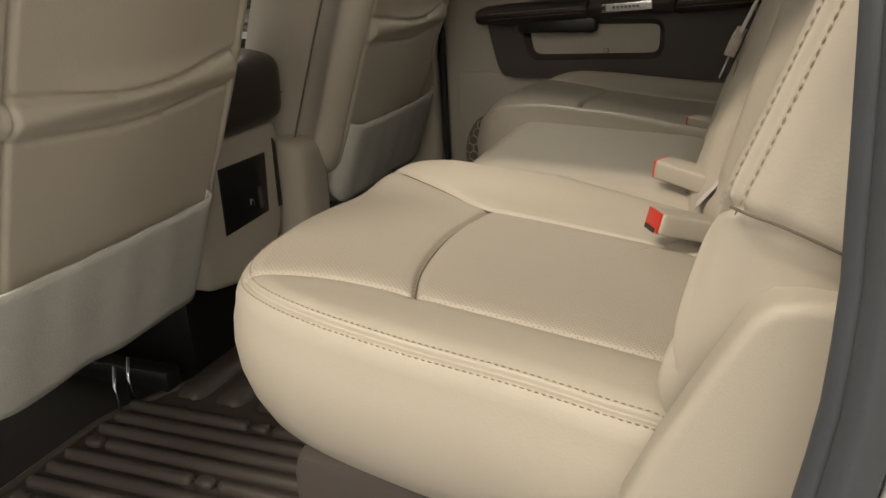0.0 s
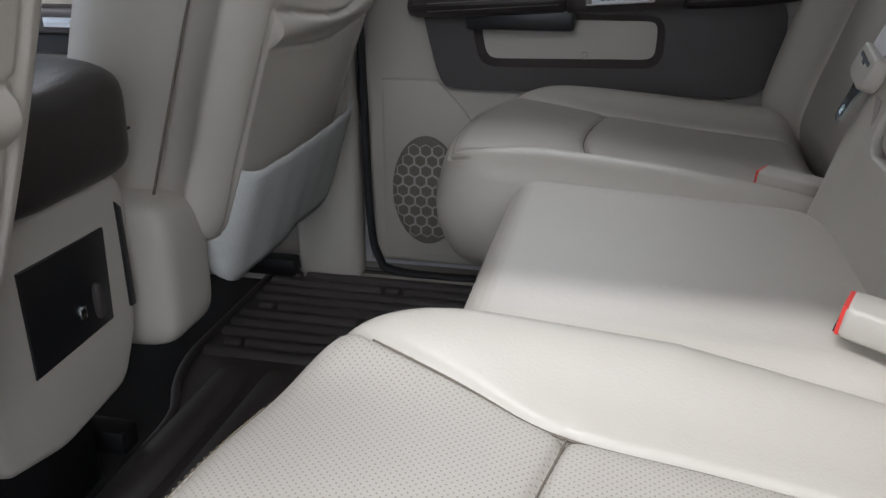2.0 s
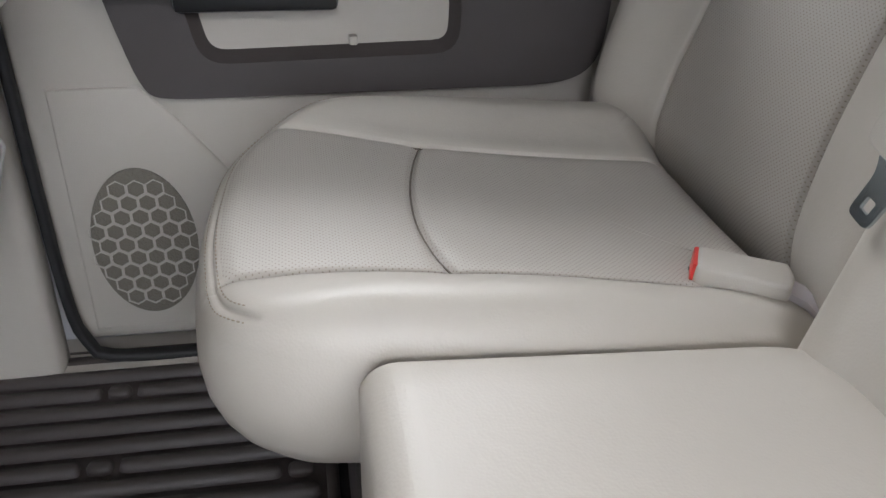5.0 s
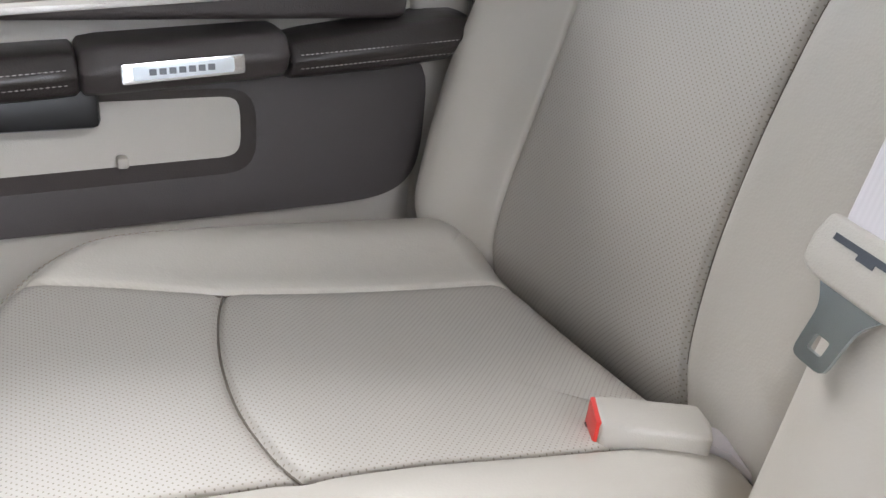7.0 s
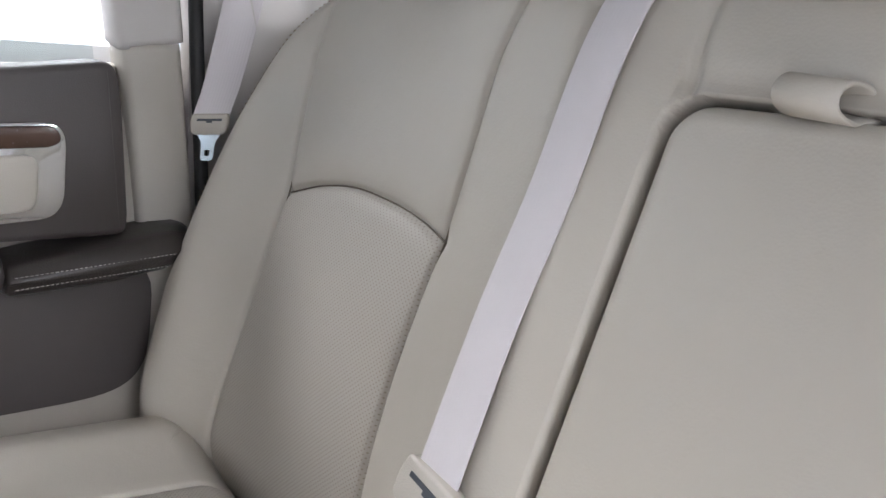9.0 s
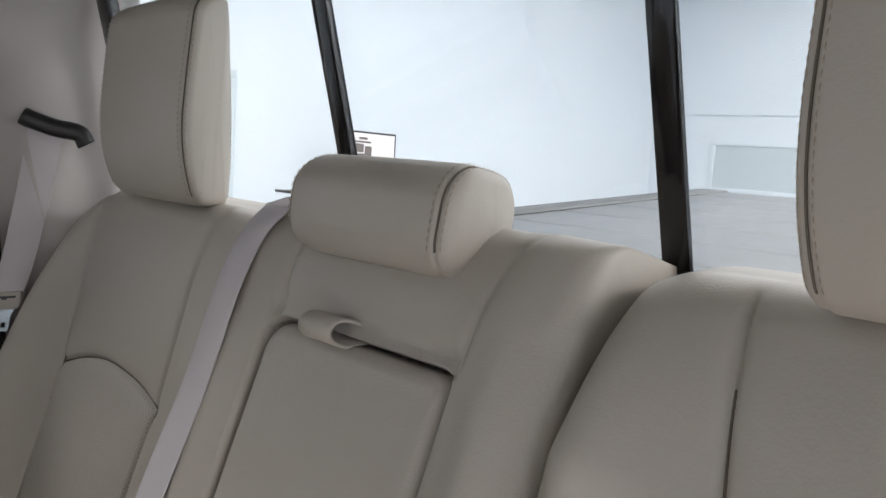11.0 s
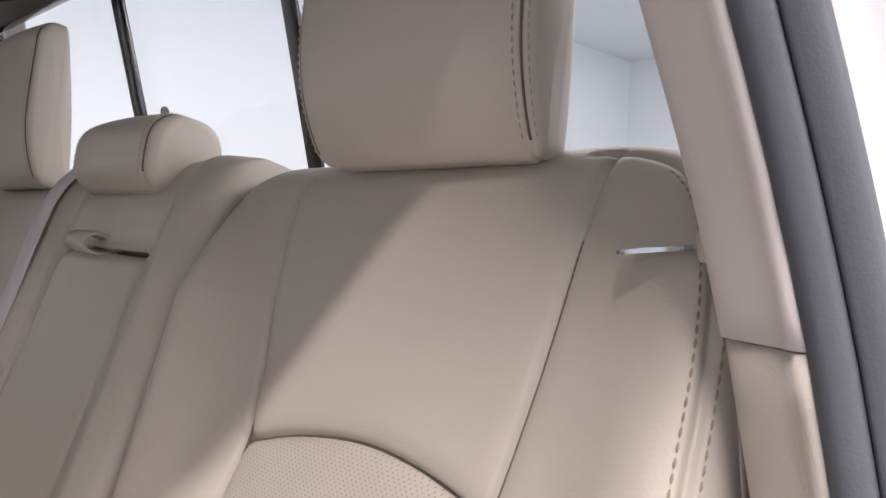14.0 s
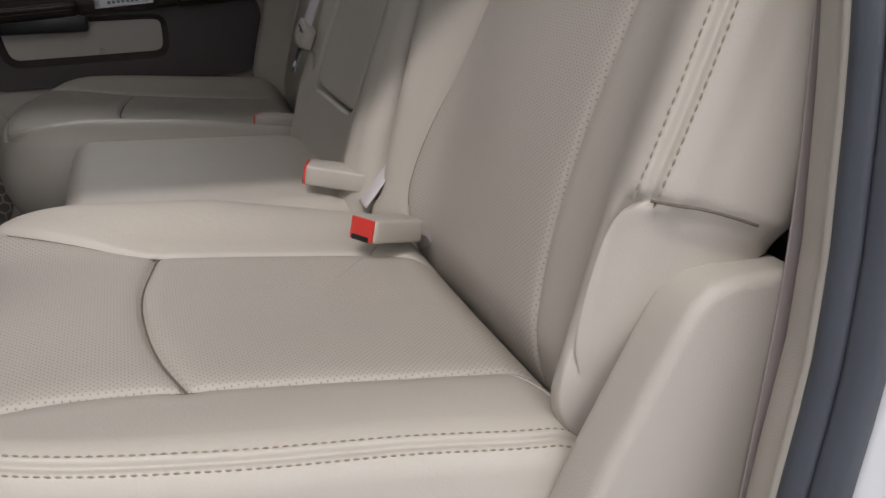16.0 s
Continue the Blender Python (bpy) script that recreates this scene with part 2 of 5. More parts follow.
def pad(name, outline, top, radius, side, seams, insert=None, mapping=flat_map, n=300, rings=70, edge_groove=None, centre=None, bare=0.0):
    """An upholstered pad: outline in the plan, top height, rounded rim, side profile, sewn grooves."""
    e = spline(outline, n, closed=True) if len(outline) < 30 else even(outline, n)
    c = e.mean(0) if centre is None else np.asarray(centre, float)
    r = np.linalg.norm(e - c, axis=1)
    tan = np.roll(e, -1, 0) - np.roll(e, 1, 0)
    nor = np.stack([tan[:, 1], -tan[:, 0]], -1) / np.linalg.norm(tan, axis=1)[:, None]
    if ((e - c) * nor).sum() < 0:
        nor = -nor
    near = np.linspace(0, 0.16, 44)
    f = np.r_[near[:-1], np.linspace(0.16, 1, rings)]
    rows, uvs, p2s = [], [], []
    for depth, out in side[::-1]:
        p = e + nor * out
        h = top(e[:, 0], e[:, 1]) - radius - depth
        rows.append(mapping(p[:, 0], p[:, 1], h))
        uvs.append(p)
        p2s.append(p)
    for k in f[:-1]:
        p = c + (e - c) * (1 - k)
        d = np.abs(((e - p) * nor).sum(1))
        g = np.clip(1 - d / radius, 0, 1)
        h = top(p[:, 0], p[:, 1]) - radius * (1 - np.sqrt(np.maximum(0, 1 - g * g)))
        for line, depth, width in seams:
            h = h - depth * np.exp(-(dist_to(p, line) / width) ** 2) * (1 - g ** 2)
        if edge_groove is not None:
            d0, depth, width, mask = edge_groove
            cut = depth * np.exp(-((d - d0) / width) ** 2) * mask(e[:, 0], e[:, 1])
            h = h - cut * np.sqrt(np.maximum(0, 1 - g * g))
            p = p - nor * (cut * g)[:, None]
        rows.append(mapping(p[:, 0], p[:, 1], h))
        uvs.append(p)
        p2s.append(p)
    rows.append(mapping(np.full(n, c[0]), np.full(n, c[1]), top(np.full(n, c[0]), np.full(n, c[1]))))
    uvs.append(np.tile(c, (n, 1)))
    p2s.append(np.tile(c, (n, 1)))
    # full columns as far as the inner zone, then a quarter of them, then one cap
    q = 4
    m = len(side) + int(np.searchsorted(f, 0.80))
    last = len(side) + int(np.searchsorted(f, 0.97))
    outer, inner = np.array(rows[:m]), np.array(rows[m:last])[:, ::q]
    p2 = np.vstack([np.array(p2s[:m]).reshape(-1, 2), np.array(p2s[m:last])[:, ::q].reshape(-1, 2)])
    verts = np.vstack([outer.reshape(-1, 3), inner.reshape(-1, 3)])
    io = np.arange(m * n).reshape(m, n)
    ii = m * n + np.arange(len(inner) * (n // q)).reshape(len(inner), n // q)

    def quads(a):
        a = np.hstack([a, a[:, :1]])
        return np.stack([a[:-1, :-1], a[:-1, 1:], a[1:, 1:], a[1:, :-1]], -1).reshape(-1, 4).tolist()
    faces = quads(io)
    for j in range(n // q):
        ring = [int(io[-1, (j * q + k) % n]) for k in range(q + 1)]
        faces.append(ring + [int(ii[0, (j + 1) % (n // q)]), int(ii[0, j])])
    faces += quads(ii)
    faces.append(ii[-1].tolist())
    me = bpy.data.meshes.new(name)
    me.from_pydata(verts.tolist(), [], faces)
    layer = me.uv_layers.new(name="UVMap")
    li = np.empty(len(me.loops), dtype=np.int32)
    me.loops.foreach_get("vertex_index", li)
    layer.data.foreach_set("uv", p2[li].ravel())
    smooth(me)
    if insert is not None:
        mid = np.array([p2[fc].mean(0) for fc in faces])
        mids = inside(mid, insert).astype(np.int32)
        mids[: (len(side) + int(np.searchsorted(f, bare))) * n] = 0
        me.polygons.foreach_set("material_index", mids)
    me.update()
    return me


def slab(name, ys, ss, top, radius, mapping, depth=0.08):
    """An upholstered block over a rectangle: grid lines ys and ss, rounded along its rim, with straight flanks."""
    ys, ss = np.asarray(ys, float), np.asarray(ss, float)
    Y, S = np.meshgrid(ys, ss)

    def rim(v, lo, hi):
        g = np.clip(1 - np.minimum(v - lo, hi - v) / radius, 0, 1)
        return radius * (1 - np.sqrt(np.maximum(0, 1 - g * g)))
    drop = np.sqrt(rim(Y, ys[0], ys[-1]) ** 2 + rim(S, ss[0], ss[-1]) ** 2)
    H = top(Y, S) - np.minimum(drop, radius * 1.25)
    nr, nc = Y.shape
    Yp, Sp, Hp = (np.pad(q, 1, mode="edge") for q in (Y, S, H))
    Hp[0], Hp[-1], Hp[:, 0], Hp[:, -1] = Hp[0] - depth, Hp[-1] - depth, Hp[:, 0] - depth, Hp[:, -1] - depth
    Hp[0, 0] = Hp[0, -1] = Hp[-1, 0] = Hp[-1, -1] = H.min() - depth
    return grid_mesh(name, mapping(Yp, Sp, Hp), uv=np.stack([Yp, Sp], -1))


def lines(lo, hi, n, radius, marks=()):
    """Grid lines from lo to hi, close together at both ends and at the marks."""
    v = list(np.linspace(lo, hi, n))
    a = radius * (1 - np.cos(np.linspace(0, np.pi / 2, 9)))
    v += list(lo + a) + list(hi - a)
    for m in marks:
        v += [m - 0.010, m - 0.006, m - 0.004, m - 0.002, m, m + 0.002, m + 0.004, m + 0.006, m + 0.010]
    v = np.unique(np.round(np.array([q for q in v if lo <= q <= hi]), 5))
    return v


def box_bm(x0, x1, y0, y1, z0, z1, bevel=0.004, seg=2, bm=None):
    bm = bm or bmesh.new()
    v = bmesh.ops.create_cube(bm, size=1)["verts"]
    for w in v:
        w.co = Vector(((x0 + x1) / 2 + w.co.x * (x1 - x0), (y0 + y1) / 2 + w.co.y * (y1 - y0), (z0 + z1) / 2 + w.co.z * (z1 - z0)))
    if bevel:
        es = list({ed for w in v for ed in w.link_edges})
        bmesh.ops.bevel(bm, geom=es, offset=bevel, segments=seg, profile=0.5, affect="EDGES")
    return bm


def box(name, x0, x1, y0, y1, z0, z1, bevel=0.004, seg=2):
    bm = box_bm(x0, x1, y0, y1, z0, z1, bevel, seg)
    me = bpy.data.meshes.new(name)
    bm.to_mesh(me)
    bm.free()
    if bevel:
        smooth(me, 35)
    return me


def prism(name, poly, mapping, h0, h1, bevel=0.004, seg=2):
    """A plate of polygon outline (a, b), from h0 to h1, through mapping(a, b, h)."""
    bm = bmesh.new()
    p = np.asarray(poly, float)
    lo = [bm.verts.new(mapping(a, b, h0)) for a, b in p]
    hi = [bm.verts.new(mapping(a, b, h1)) for a, b in p]
    f0 = bm.faces.new(lo[::-1])
    f1 = bm.faces.new(hi)
    for i in range(len(p)):
        j = (i + 1) % len(p)
        bm.faces.new((lo[i], lo[j], hi[j], hi[i]))
    bmesh.ops.recalc_face_normals(bm, faces=bm.faces)
    if bevel:
        bmesh.ops.bevel(bm, geom=list(f1.edges) + list(f0.edges), offset=bevel, segments=seg, profile=0.5, affect="EDGES")
    me = bpy.data.meshes.new(name)
    bm.to_mesh(me)
    bm.free()
    return smooth(me, 40)


def sweep(name, path, section, up=(0, 0, 1), closed=False, scale=None):
    """A section (u, v) swept along a path of points; v stands along up."""
    p = np.asarray(path, float)
    t = np.gradient(p, axis=0)
    t /= np.linalg.norm(t, axis=1)[:, None]
    upv = np.asarray(up, float)
    side = np.cross(t, upv)
    side /= np.linalg.norm(side, axis=1)[:, None]
    v = np.cross(side, t)
    s = np.asarray(section, float)
    k = np.ones(len(p)) if scale is None else np.asarray(scale, float)
    pts = p[:, None] + k[:, None, None] * (side[:, None] * s[None, :, :1] + v[:, None] * s[None, :, 1:])
    lens = np.r_[0, np.cumsum(np.linalg.norm(np.diff(p, axis=0), axis=1))]
    per = np.r_[0, np.cumsum(np.linalg.norm(np.diff(s, axis=0), axis=1))]
    uv = np.stack(np.broadcast_arrays(per[None, :], lens[:, None]), -1)
    return grid_mesh(name, pts, close_u=True, uv=uv, cap=True)


def ring_section(w, h, n=12, power=2.0):
    a = np.linspace(0, 2 * np.pi, n, endpoint=False)
    ca, sa = np.cos(a), np.sin(a)
    return np.stack([w / 2 * np.sign(ca) * np.abs(ca) ** (2 / power), h / 2 * np.sign(sa) * np.abs(sa) ** (2 / power)], -1)


def pillow(name, cx, cy, cz, sx, sy, sz, power=4.0, lean=0.0, nu=56, nv=36, shape=None):
    """A rounded block (superellipsoid), leaned back about y."""
    u = np.linspace(-np.pi, np.pi, nu, endpoint=False)
    v = np.linspace(-np.pi / 2, np.pi / 2, nv)
    U, V = np.meshgrid(u, v)

    def sp(w):
        return np.sign(w) * np.abs(w) ** (2 / power)
    x = sp(np.cos(V)) * sp(np.cos(U)) * sx / 2
    y = sp(np.cos(V)) * sp(np.sin(U)) * sy / 2
    z = sp(np.sin(V)) * sz / 2
    if shape:
        x, y, z = shape(x, y, z)
    co, si = math.cos(lean), math.sin(lean)
    pts = np.stack([cx + x * co + z * si, cy + y, cz - x * si + z * co], -1)
    return grid_mesh(name, pts, close_u=True)


def stitches(name, line, nrm, step=0.0065, length=0.0044, width=0.0016, height=0.0010):
    """Thread stitches along a 3D line, lying on the surface with the given normals."""
    p = np.asarray(line, float)
    s = np.r_[0, np.cumsum(np.linalg.norm(np.diff(p, axis=0), axis=1))]
    verts, faces = [], []
    for d in np.arange(step / 2, s[-1], step):
        def at(q):
            return np.array([np.interp(q, s, p[:, k]) for k in range(3)])
        a, b = at(d - length / 2), at(d + length / 2)
        n = np.array([np.interp(d, s, np.asarray(nrm)[:, k]) for k in range(3)])
        n = n / max(np.linalg.norm(n), 1e-9)
        t = (b - a) / max(np.linalg.norm(b - a), 1e-9)
        w = np.cross(t, n) * width / 2
        m = (a + b) / 2
        i = len(verts)
        verts += [a - w * 0.4, a + w * 0.4, m - w + n * height * 0.2, m + w + n * height * 0.2, b - w * 0.4, b + w * 0.4, m + n * height]
        faces += [(i, i + 2, i + 6), (i, i + 6, i + 1), (i + 1, i + 6, i + 3), (i + 2, i + 4, i + 6), (i + 4, i + 5, i + 6), (i + 5, i + 3, i + 6)]
    me = bpy.data.meshes.new(name)
    me.from_pydata([tuple(v) for v in verts], [], faces)
    return me


YC = 0.72


# ---------------------------------------------------------------- showroom
GROUND = -0.78


def wall(name, mesh, mat, label):
    return tagged(part(name, mesh, mat, None), label, "wall", kind="structure")


wall("floor", box("floor", -9, 15, -8, 8.3, GROUND - 0.1, GROUND, 0), room_floor_m, "smooth grey coated showroom floor")
wall("wall_door", box("wall", -9, 15, 8.1, 8.3, GROUND, 4.3, 0), room_white, "white painted showroom wall with a door")
wall("wall_rear", box("wall", 12.0, 12.2, -8, 8.3, GROUND, 4.3, 0), room_white, "far white showroom wall behind the truck")
wall("wall_front", box("wall", -9.2, -9, -8, 8.3, GROUND, 4.3, 0), room_white, "white showroom wall ahead of the truck")
wall("wall_driver_side", box("wall", -9, 15, -8.2, -8, GROUND, 4.3, 0), room_white, "white showroom wall beside the open door")
wall("ceiling", box("ceiling", -9, 15, -8, 8.3, 4.3, 4.45, 0), room_white, "plain white showroom ceiling")

# ---------------------------------------------------------------- cab shell


def setting(name, mesh, mat, label, category):
    return tagged(part(name, mesh, mat, None), label, category, kind="structure")


setting("cab_floor", box("cab_floor", -1.7, 0.45, -0.12, 1.58, -0.06, -0.012, 0), carpet, "black carpeted cab floor of the truck", "floor")
setting("headliner", box("headliner", -1.5, 0.42, -0.05, 1.49, 1.36, 1.40, 0.02), headliner_m, "grey cloth headliner under the cab roof", "ceiling")
setting("roof", box("roof", -1.55, 0.46, -0.07, 1.54, 1.405, 1.45, 0.02), white_paint, "white painted cab roof", "roof")


# ---------------------------------------------------------------- rear seat
L_OUT = [(0.09, -0.004), (0.02, -0.014), (-0.05, -0.016), (-0.15, -0.002), (-0.28, 0.010), (-0.40, 0.034), (-0.475, 0.084), (-0.515, 0.16), (-0.527, 0.26), (-0.521, 0.35),
         (-0.499, 0.43), (-0.455, 0.482), (-0.39, 0.507), (-0.25, 0.513), (-0.1, 0.508), (0.02, 0.503), (0.09, 0.495)]
SEAM_O = spline([(0.07, 0.158), (-0.02, 0.152), (-0.138, 0.147), (-0.218, 0.143), (-0.302, 0.134), (-0.385, 0.112), (-0.47, 0.088), (-0.52, 0.080)], 60)
SEAM_I = spline([(0.07, 0.452), (-0.139, 0.437), (-0.246, 0.420), (-0.312, 0.415), (-0.372, 0.412), (-0.43, 0.407), (-0.49, 0.400), (-0.53, 0.395)], 60)
ARC = spline([(-0.302, 0.134), (-0.314, 0.175), (-0.326, 0.24), (-0.330, 0.312), (-0.323, 0.372), (-0.312, 0.415)], 40)


def cushion_top(x, y):
    """Height of the outer cushions' top, for the driver side; the other mirrors it."""
    front = np.clip((-x - 0.37) / 0.16, 0, 1)
    z = 0.437 - 0.085 * (x + 0.33) - 0.017 * front ** 2 * (1 + 0.7 * np.exp(-((y - 0.46) / 0.10) ** 2))
    z = z + 0.034 * np.exp(-((y - 0.470) / 0.042) ** 2) * np.clip((0.02 - x) / 0.25, 0, 1) * (1 - 0.35 * front) + 0.004 * np.exp(-((y - 0.05) / 0.04) ** 2)
    z = z - 0.040 * np.clip((x + 0.045) / 0.055, 0, 1.3) ** 2
    return z - 0.007 * np.exp(-((y - 0.27) / 0.12) ** 2 - ((x + 0.14) / 0.15) ** 2)


def cushion_top_r(x, y):
    """The passenger cushion has a flatter inner roll."""
    return cushion_top(x, y) + 0.016 * np.exp(-((y - 0.03) / 0.06) ** 2) - 0.014 * np.exp(-((y - 0.470) / 0.042) ** 2) * np.clip((0.02 - x) / 0.25, 0, 1)


def outer_mask(x, y):
    return np.clip((0.30 - y + 1.2 * np.maximum(0, -0.40 - x)) / 0.05, 0, 1)


def whole_mask(x, y):
    """The passenger cushion's rim is sewn round its front to the inner side."""
    return np.clip((0.30 - y + 3.0 * np.maximum(0, -0.415 - x)) / 0.05, 0, 1)


SIDE = [(0.015, 0.004), (0.04, 0.006), (0.07, 0.003), (0.10, -0.006), (0.128, -0.020), (0.148, -0.040), (0.155, -0.058), (0.157, -0.08)]
SEAM_DO = spline([(0.07, 0.080), (-0.03, 0.086), (-0.10, 0.096), (-0.19, 0.108), (-0.288, 0.118), (-0.35, 0.122), (-0.41, 0.117), (-0.47, 0.104), (-0.52, 0.096)], 60)
SEAM_D = spline([(0.07, 0.350), (-0.03, 0.362), (-0.10, 0.380), (-0.20, 0.391), (-0.298, 0.398), (-0.36, 0.420), (-0.425, 0.443), (-0.475, 0.466), (-0.53, 0.490)], 60)
ARC_D = spline([(-0.288, 0.118), (-0.306, 0.180), (-0.315, 0.250), (-0.314, 0.317), (-0.298, 0.398)], 40)


def rim_line(outline, d, top, radius, keep, mapping=flat_map):
    """A line on a pad at distance d in from its rim, and its normals."""
    e = spline(outline, 400, closed=True)
    c = e.mean(0)
    tan = np.roll(e, -1, 0) - np.roll(e, 1, 0)
    nor = np.stack([tan[:, 1], -tan[:, 0]], -1) / np.linalg.norm(tan, axis=1)[:, None]
    if ((e - c) * nor).sum() < 0:
        nor = -nor
    g = 1 - d / radius
    p = e - nor * d
    h = top(p[:, 0], p[:, 1]) - radius * (1 - math.sqrt(max(0, 1 - g * g)))
    slope = g / math.sqrt(max(1e-6, 1 - g * g))
    q = mapping(p[:, 0], p[:, 1], h + 0.0009)
    q2 = mapping(p[:, 0] + nor[:, 0] * 0.01 * slope, p[:, 1] + nor[:, 1] * 0.01 * slope, h + 0.01)
    k = keep(p[:, 0], p[:, 1])
    start = int(np.argmin(k)) if not k.all() else 0
    q, q2, k = np.roll(q, -start, 0), np.roll(q2, -start, 0), np.roll(k, -start)
    return q[k], (q2 - q)[k]


R_OUT = [(0.09, -0.010), (0.02, -0.026), (-0.05, -0.032), (-0.15, -0.022), (-0.28, -0.008), (-0.40, 0.022)] + L_OUT[6:9] + [(-0.526, 0.36), (-0.510, 0.44), (-0.465, 0.49), (-0.40, 0.508)] + L_OUT[13:]


def seam_shade_line(line, top, depth, mapping, keep, parent):
    """A dark line sunk in a sewn seam; its colour stands for the groove's shade."""
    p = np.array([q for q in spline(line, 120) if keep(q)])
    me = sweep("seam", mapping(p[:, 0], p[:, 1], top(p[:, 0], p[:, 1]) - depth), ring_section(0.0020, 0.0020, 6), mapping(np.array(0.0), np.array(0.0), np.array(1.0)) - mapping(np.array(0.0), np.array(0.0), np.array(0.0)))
    part("seam", me, seam_shade, parent, "sewn seam with groove shade in its colour")


def cushion(flip, parent, label=""):
    outline, mask = (R_OUT, whole_mask) if flip else (L_OUT, outer_mask)
    mp = flat_map if not flip else (lambda a, b, h: np.stack([a, 2 * YC - b, h], -1))
    seam_o, seam_i, arc = (SEAM_O, SEAM_I, ARC) if flip else (SEAM_DO, SEAM_D, ARC_D)
    top = cushion_top_r if flip else cushion_top
    ins = np.vstack([seam_o, seam_i[::-1]])
    seams = [(q, 0.0026, 0.011) for q in (seam_o, seam_i, arc)] + [(q, 0.0056, 0.0030) for q in (seam_o, seam_i, arc)]
    me = pad("cushion", outline, top, 0.036, [(a * 0.84, b) for a, b in SIDE] if flip else SIDE, seams, ins, mp, n=640, rings=150, edge_groove=(0.0135, 0.0034, 0.0020, mask), bare=0.06)
    if flip:
        me.flip_normals()
    ob = part("cushion", me, (leather, leather_perf), parent, label)
    for line in (seam_o, seam_i, arc):
        seam_shade_line(line, top, 0.0074, mp, lambda q: -0.44 < q[0] < -0.03, ob)
    for d in (0.0088, 0.0188):
        q, nn = rim_line(outline, d, top, 0.036, lambda x, y: (mask(x, y) > 0.4) & (x < 0.03), mp)
        part("stitching", stitches("stitching", q, nn), leather_seam, ob, "tan thread stitching")
    return ob


bench_l = thing("bench_seat", "beige leather rear seat by the open door", "car seat", (0.0, 0.25, 0.0), "rear bench seats")
bench_r = thing("bench_seat", "beige leather double rear seat with folded armrest", "car seat", (0.0, 1.0, 0.0), "rear bench seats")
cush_l, cush_r, back_l, back_r = bench_l, bench_r, bench_l, bench_r
cushion(False, cush_l)
cushion(True, cush_r)
def middle_top(x, y):
    return 0.440 - 0.055 * (x + 0.33) + 0.006 * np.cos((y - 0.73) / 0.22 * 1.4) - 0.030 * np.clip((x + 0.10) / 0.10, 0, 1.1) ** 2 - 0.020 * np.clip((y - 0.86) / 0.08, 0, 1.1) ** 2


part("middle_cushion", slab("middle_cushion", lines(-0.400, 0.008, 60, 0.034), lines(0.512, 0.936, 50, 0.034), middle_top, 0.034, flat_map, 0.17), leather, cush_r)

part("base", box("base", -0.40, 0.28, 0.03, 0.50, 0.0, 0.28, 0.02), door_dark, bench_l, "dark plastic storage base")
part("base", box("base", -0.40, 0.28, 0.52, 1.41, 0.0, 0.28, 0.02), door_dark, bench_r, "dark plastic storage base")

# seat backs
LB_OUT = [(0.06, -0.06), (0.0, -0.01), (-0.022, 0.05), (-0.034, 0.12), (-0.040, 0.20), (-0.040, 0.30), (-0.036, 0.40), (-0.030, 0.48), (-0.014, 0.54), (0.018, 0.580), (0.065, 0.600), (0.12, 0.604),
          (0.18, 0.600), (0.25, 0.598), (0.42, 0.600), (0.478, 0.592), (0.498, 0.55), (0.503, 0.40), (0.504, 0.20), (0.500, 0.05), (0.49, -0.06)]
BS_O = spline([(0.122, -0.06), (0.130, 0.01), (0.140, 0.06), (0.144, 0.12), (0.138, 0.20), (0.128, 0.27), (0.115, 0.349), (0.106, 0.40), (0.098, 0.455), (0.092, 0.515), (0.086, 0.60)], 60)
BS_I = spline([(0.425, -0.06), (0.440, 0.01), (0.450, 0.06), (0.440, 0.135), (0.411, 0.23), (0.391, 0.30), (0.383, 0.345), (0.386, 0.40), (0.398, 0.46), (0.406, 0.52), (0.414, 0.60)], 60)
B_ARC = spline([(0.115, 0.349), (0.155, 0.361), (0.20, 0.369), (0.253, 0.371), (0.32, 0.362), (0.383, 0.345)], 40)
RS_O = spline([(0.092, -0.06), (0.090, 0.02), (0.089, 0.08), (0.096, 0.15), (0.101, 0.21), (0.105, 0.28), (0.107, 0.329), (0.099, 0.394), (0.090, 0.468), (0.085, 0.549), (0.082, 0.60)], 60)
RS_I = spline([(0.420, -0.06), (0.410, 0.005), (0.396, 0.05), (0.388, 0.115), (0.387, 0.178), (0.389, 0.24), (0.394, 0.30), (0.398, 0.336), (0.400, 0.44), (0.400, 0.50), (0.407, 0.553), (0.410, 0.60)], 60)
R_ARC = spline([(0.107, 0.329), (0.168, 0.348), (0.234, 0.358), (0.309, 0.355), (0.360, 0.347), (0.398, 0.336)], 40)


def below_arc(so, arc, si):
    """The perforated field under the arched seam."""
    return np.vstack([[p for p in so if p[1] < arc[0][1]], arc, [p for p in si[::-1] if p[1] < arc[-1][1]]])


LOBE = spline([(-0.060, 0.176), (-0.035, 0.183), (-0.017, 0.178), (-0.005, 0.160), (0.002, 0.138), (0.005, 0.103), (0.001, 0.074), (-0.010, 0.050), (-0.026, 0.03)], 40)


def back_top(y, s):
    low = np.clip((0.62 - s) / 0.45, 0, 1)
    z = 0.055 * np.exp(-((y + 0.015) / 0.066) ** 2) * (0.25 + 0.75 * low) + 0.050 * np.exp(-((y - 0.50) / 0.060) ** 2) * np.clip((0.60 - s) / 0.14, 0, 1)
    z = z + 0.012 * np.sin(np.clip(s / 0.36, 0, 1) * math.pi) * np.exp(-((y - 0.26) / 0.13) ** 2)
    return z - 0.014 * np.clip((s - 0.50) / 0.1, 0, 1) ** 2 - 0.022 * np.clip((0.035 - s) / 0.06, 0, 1.4) ** 2


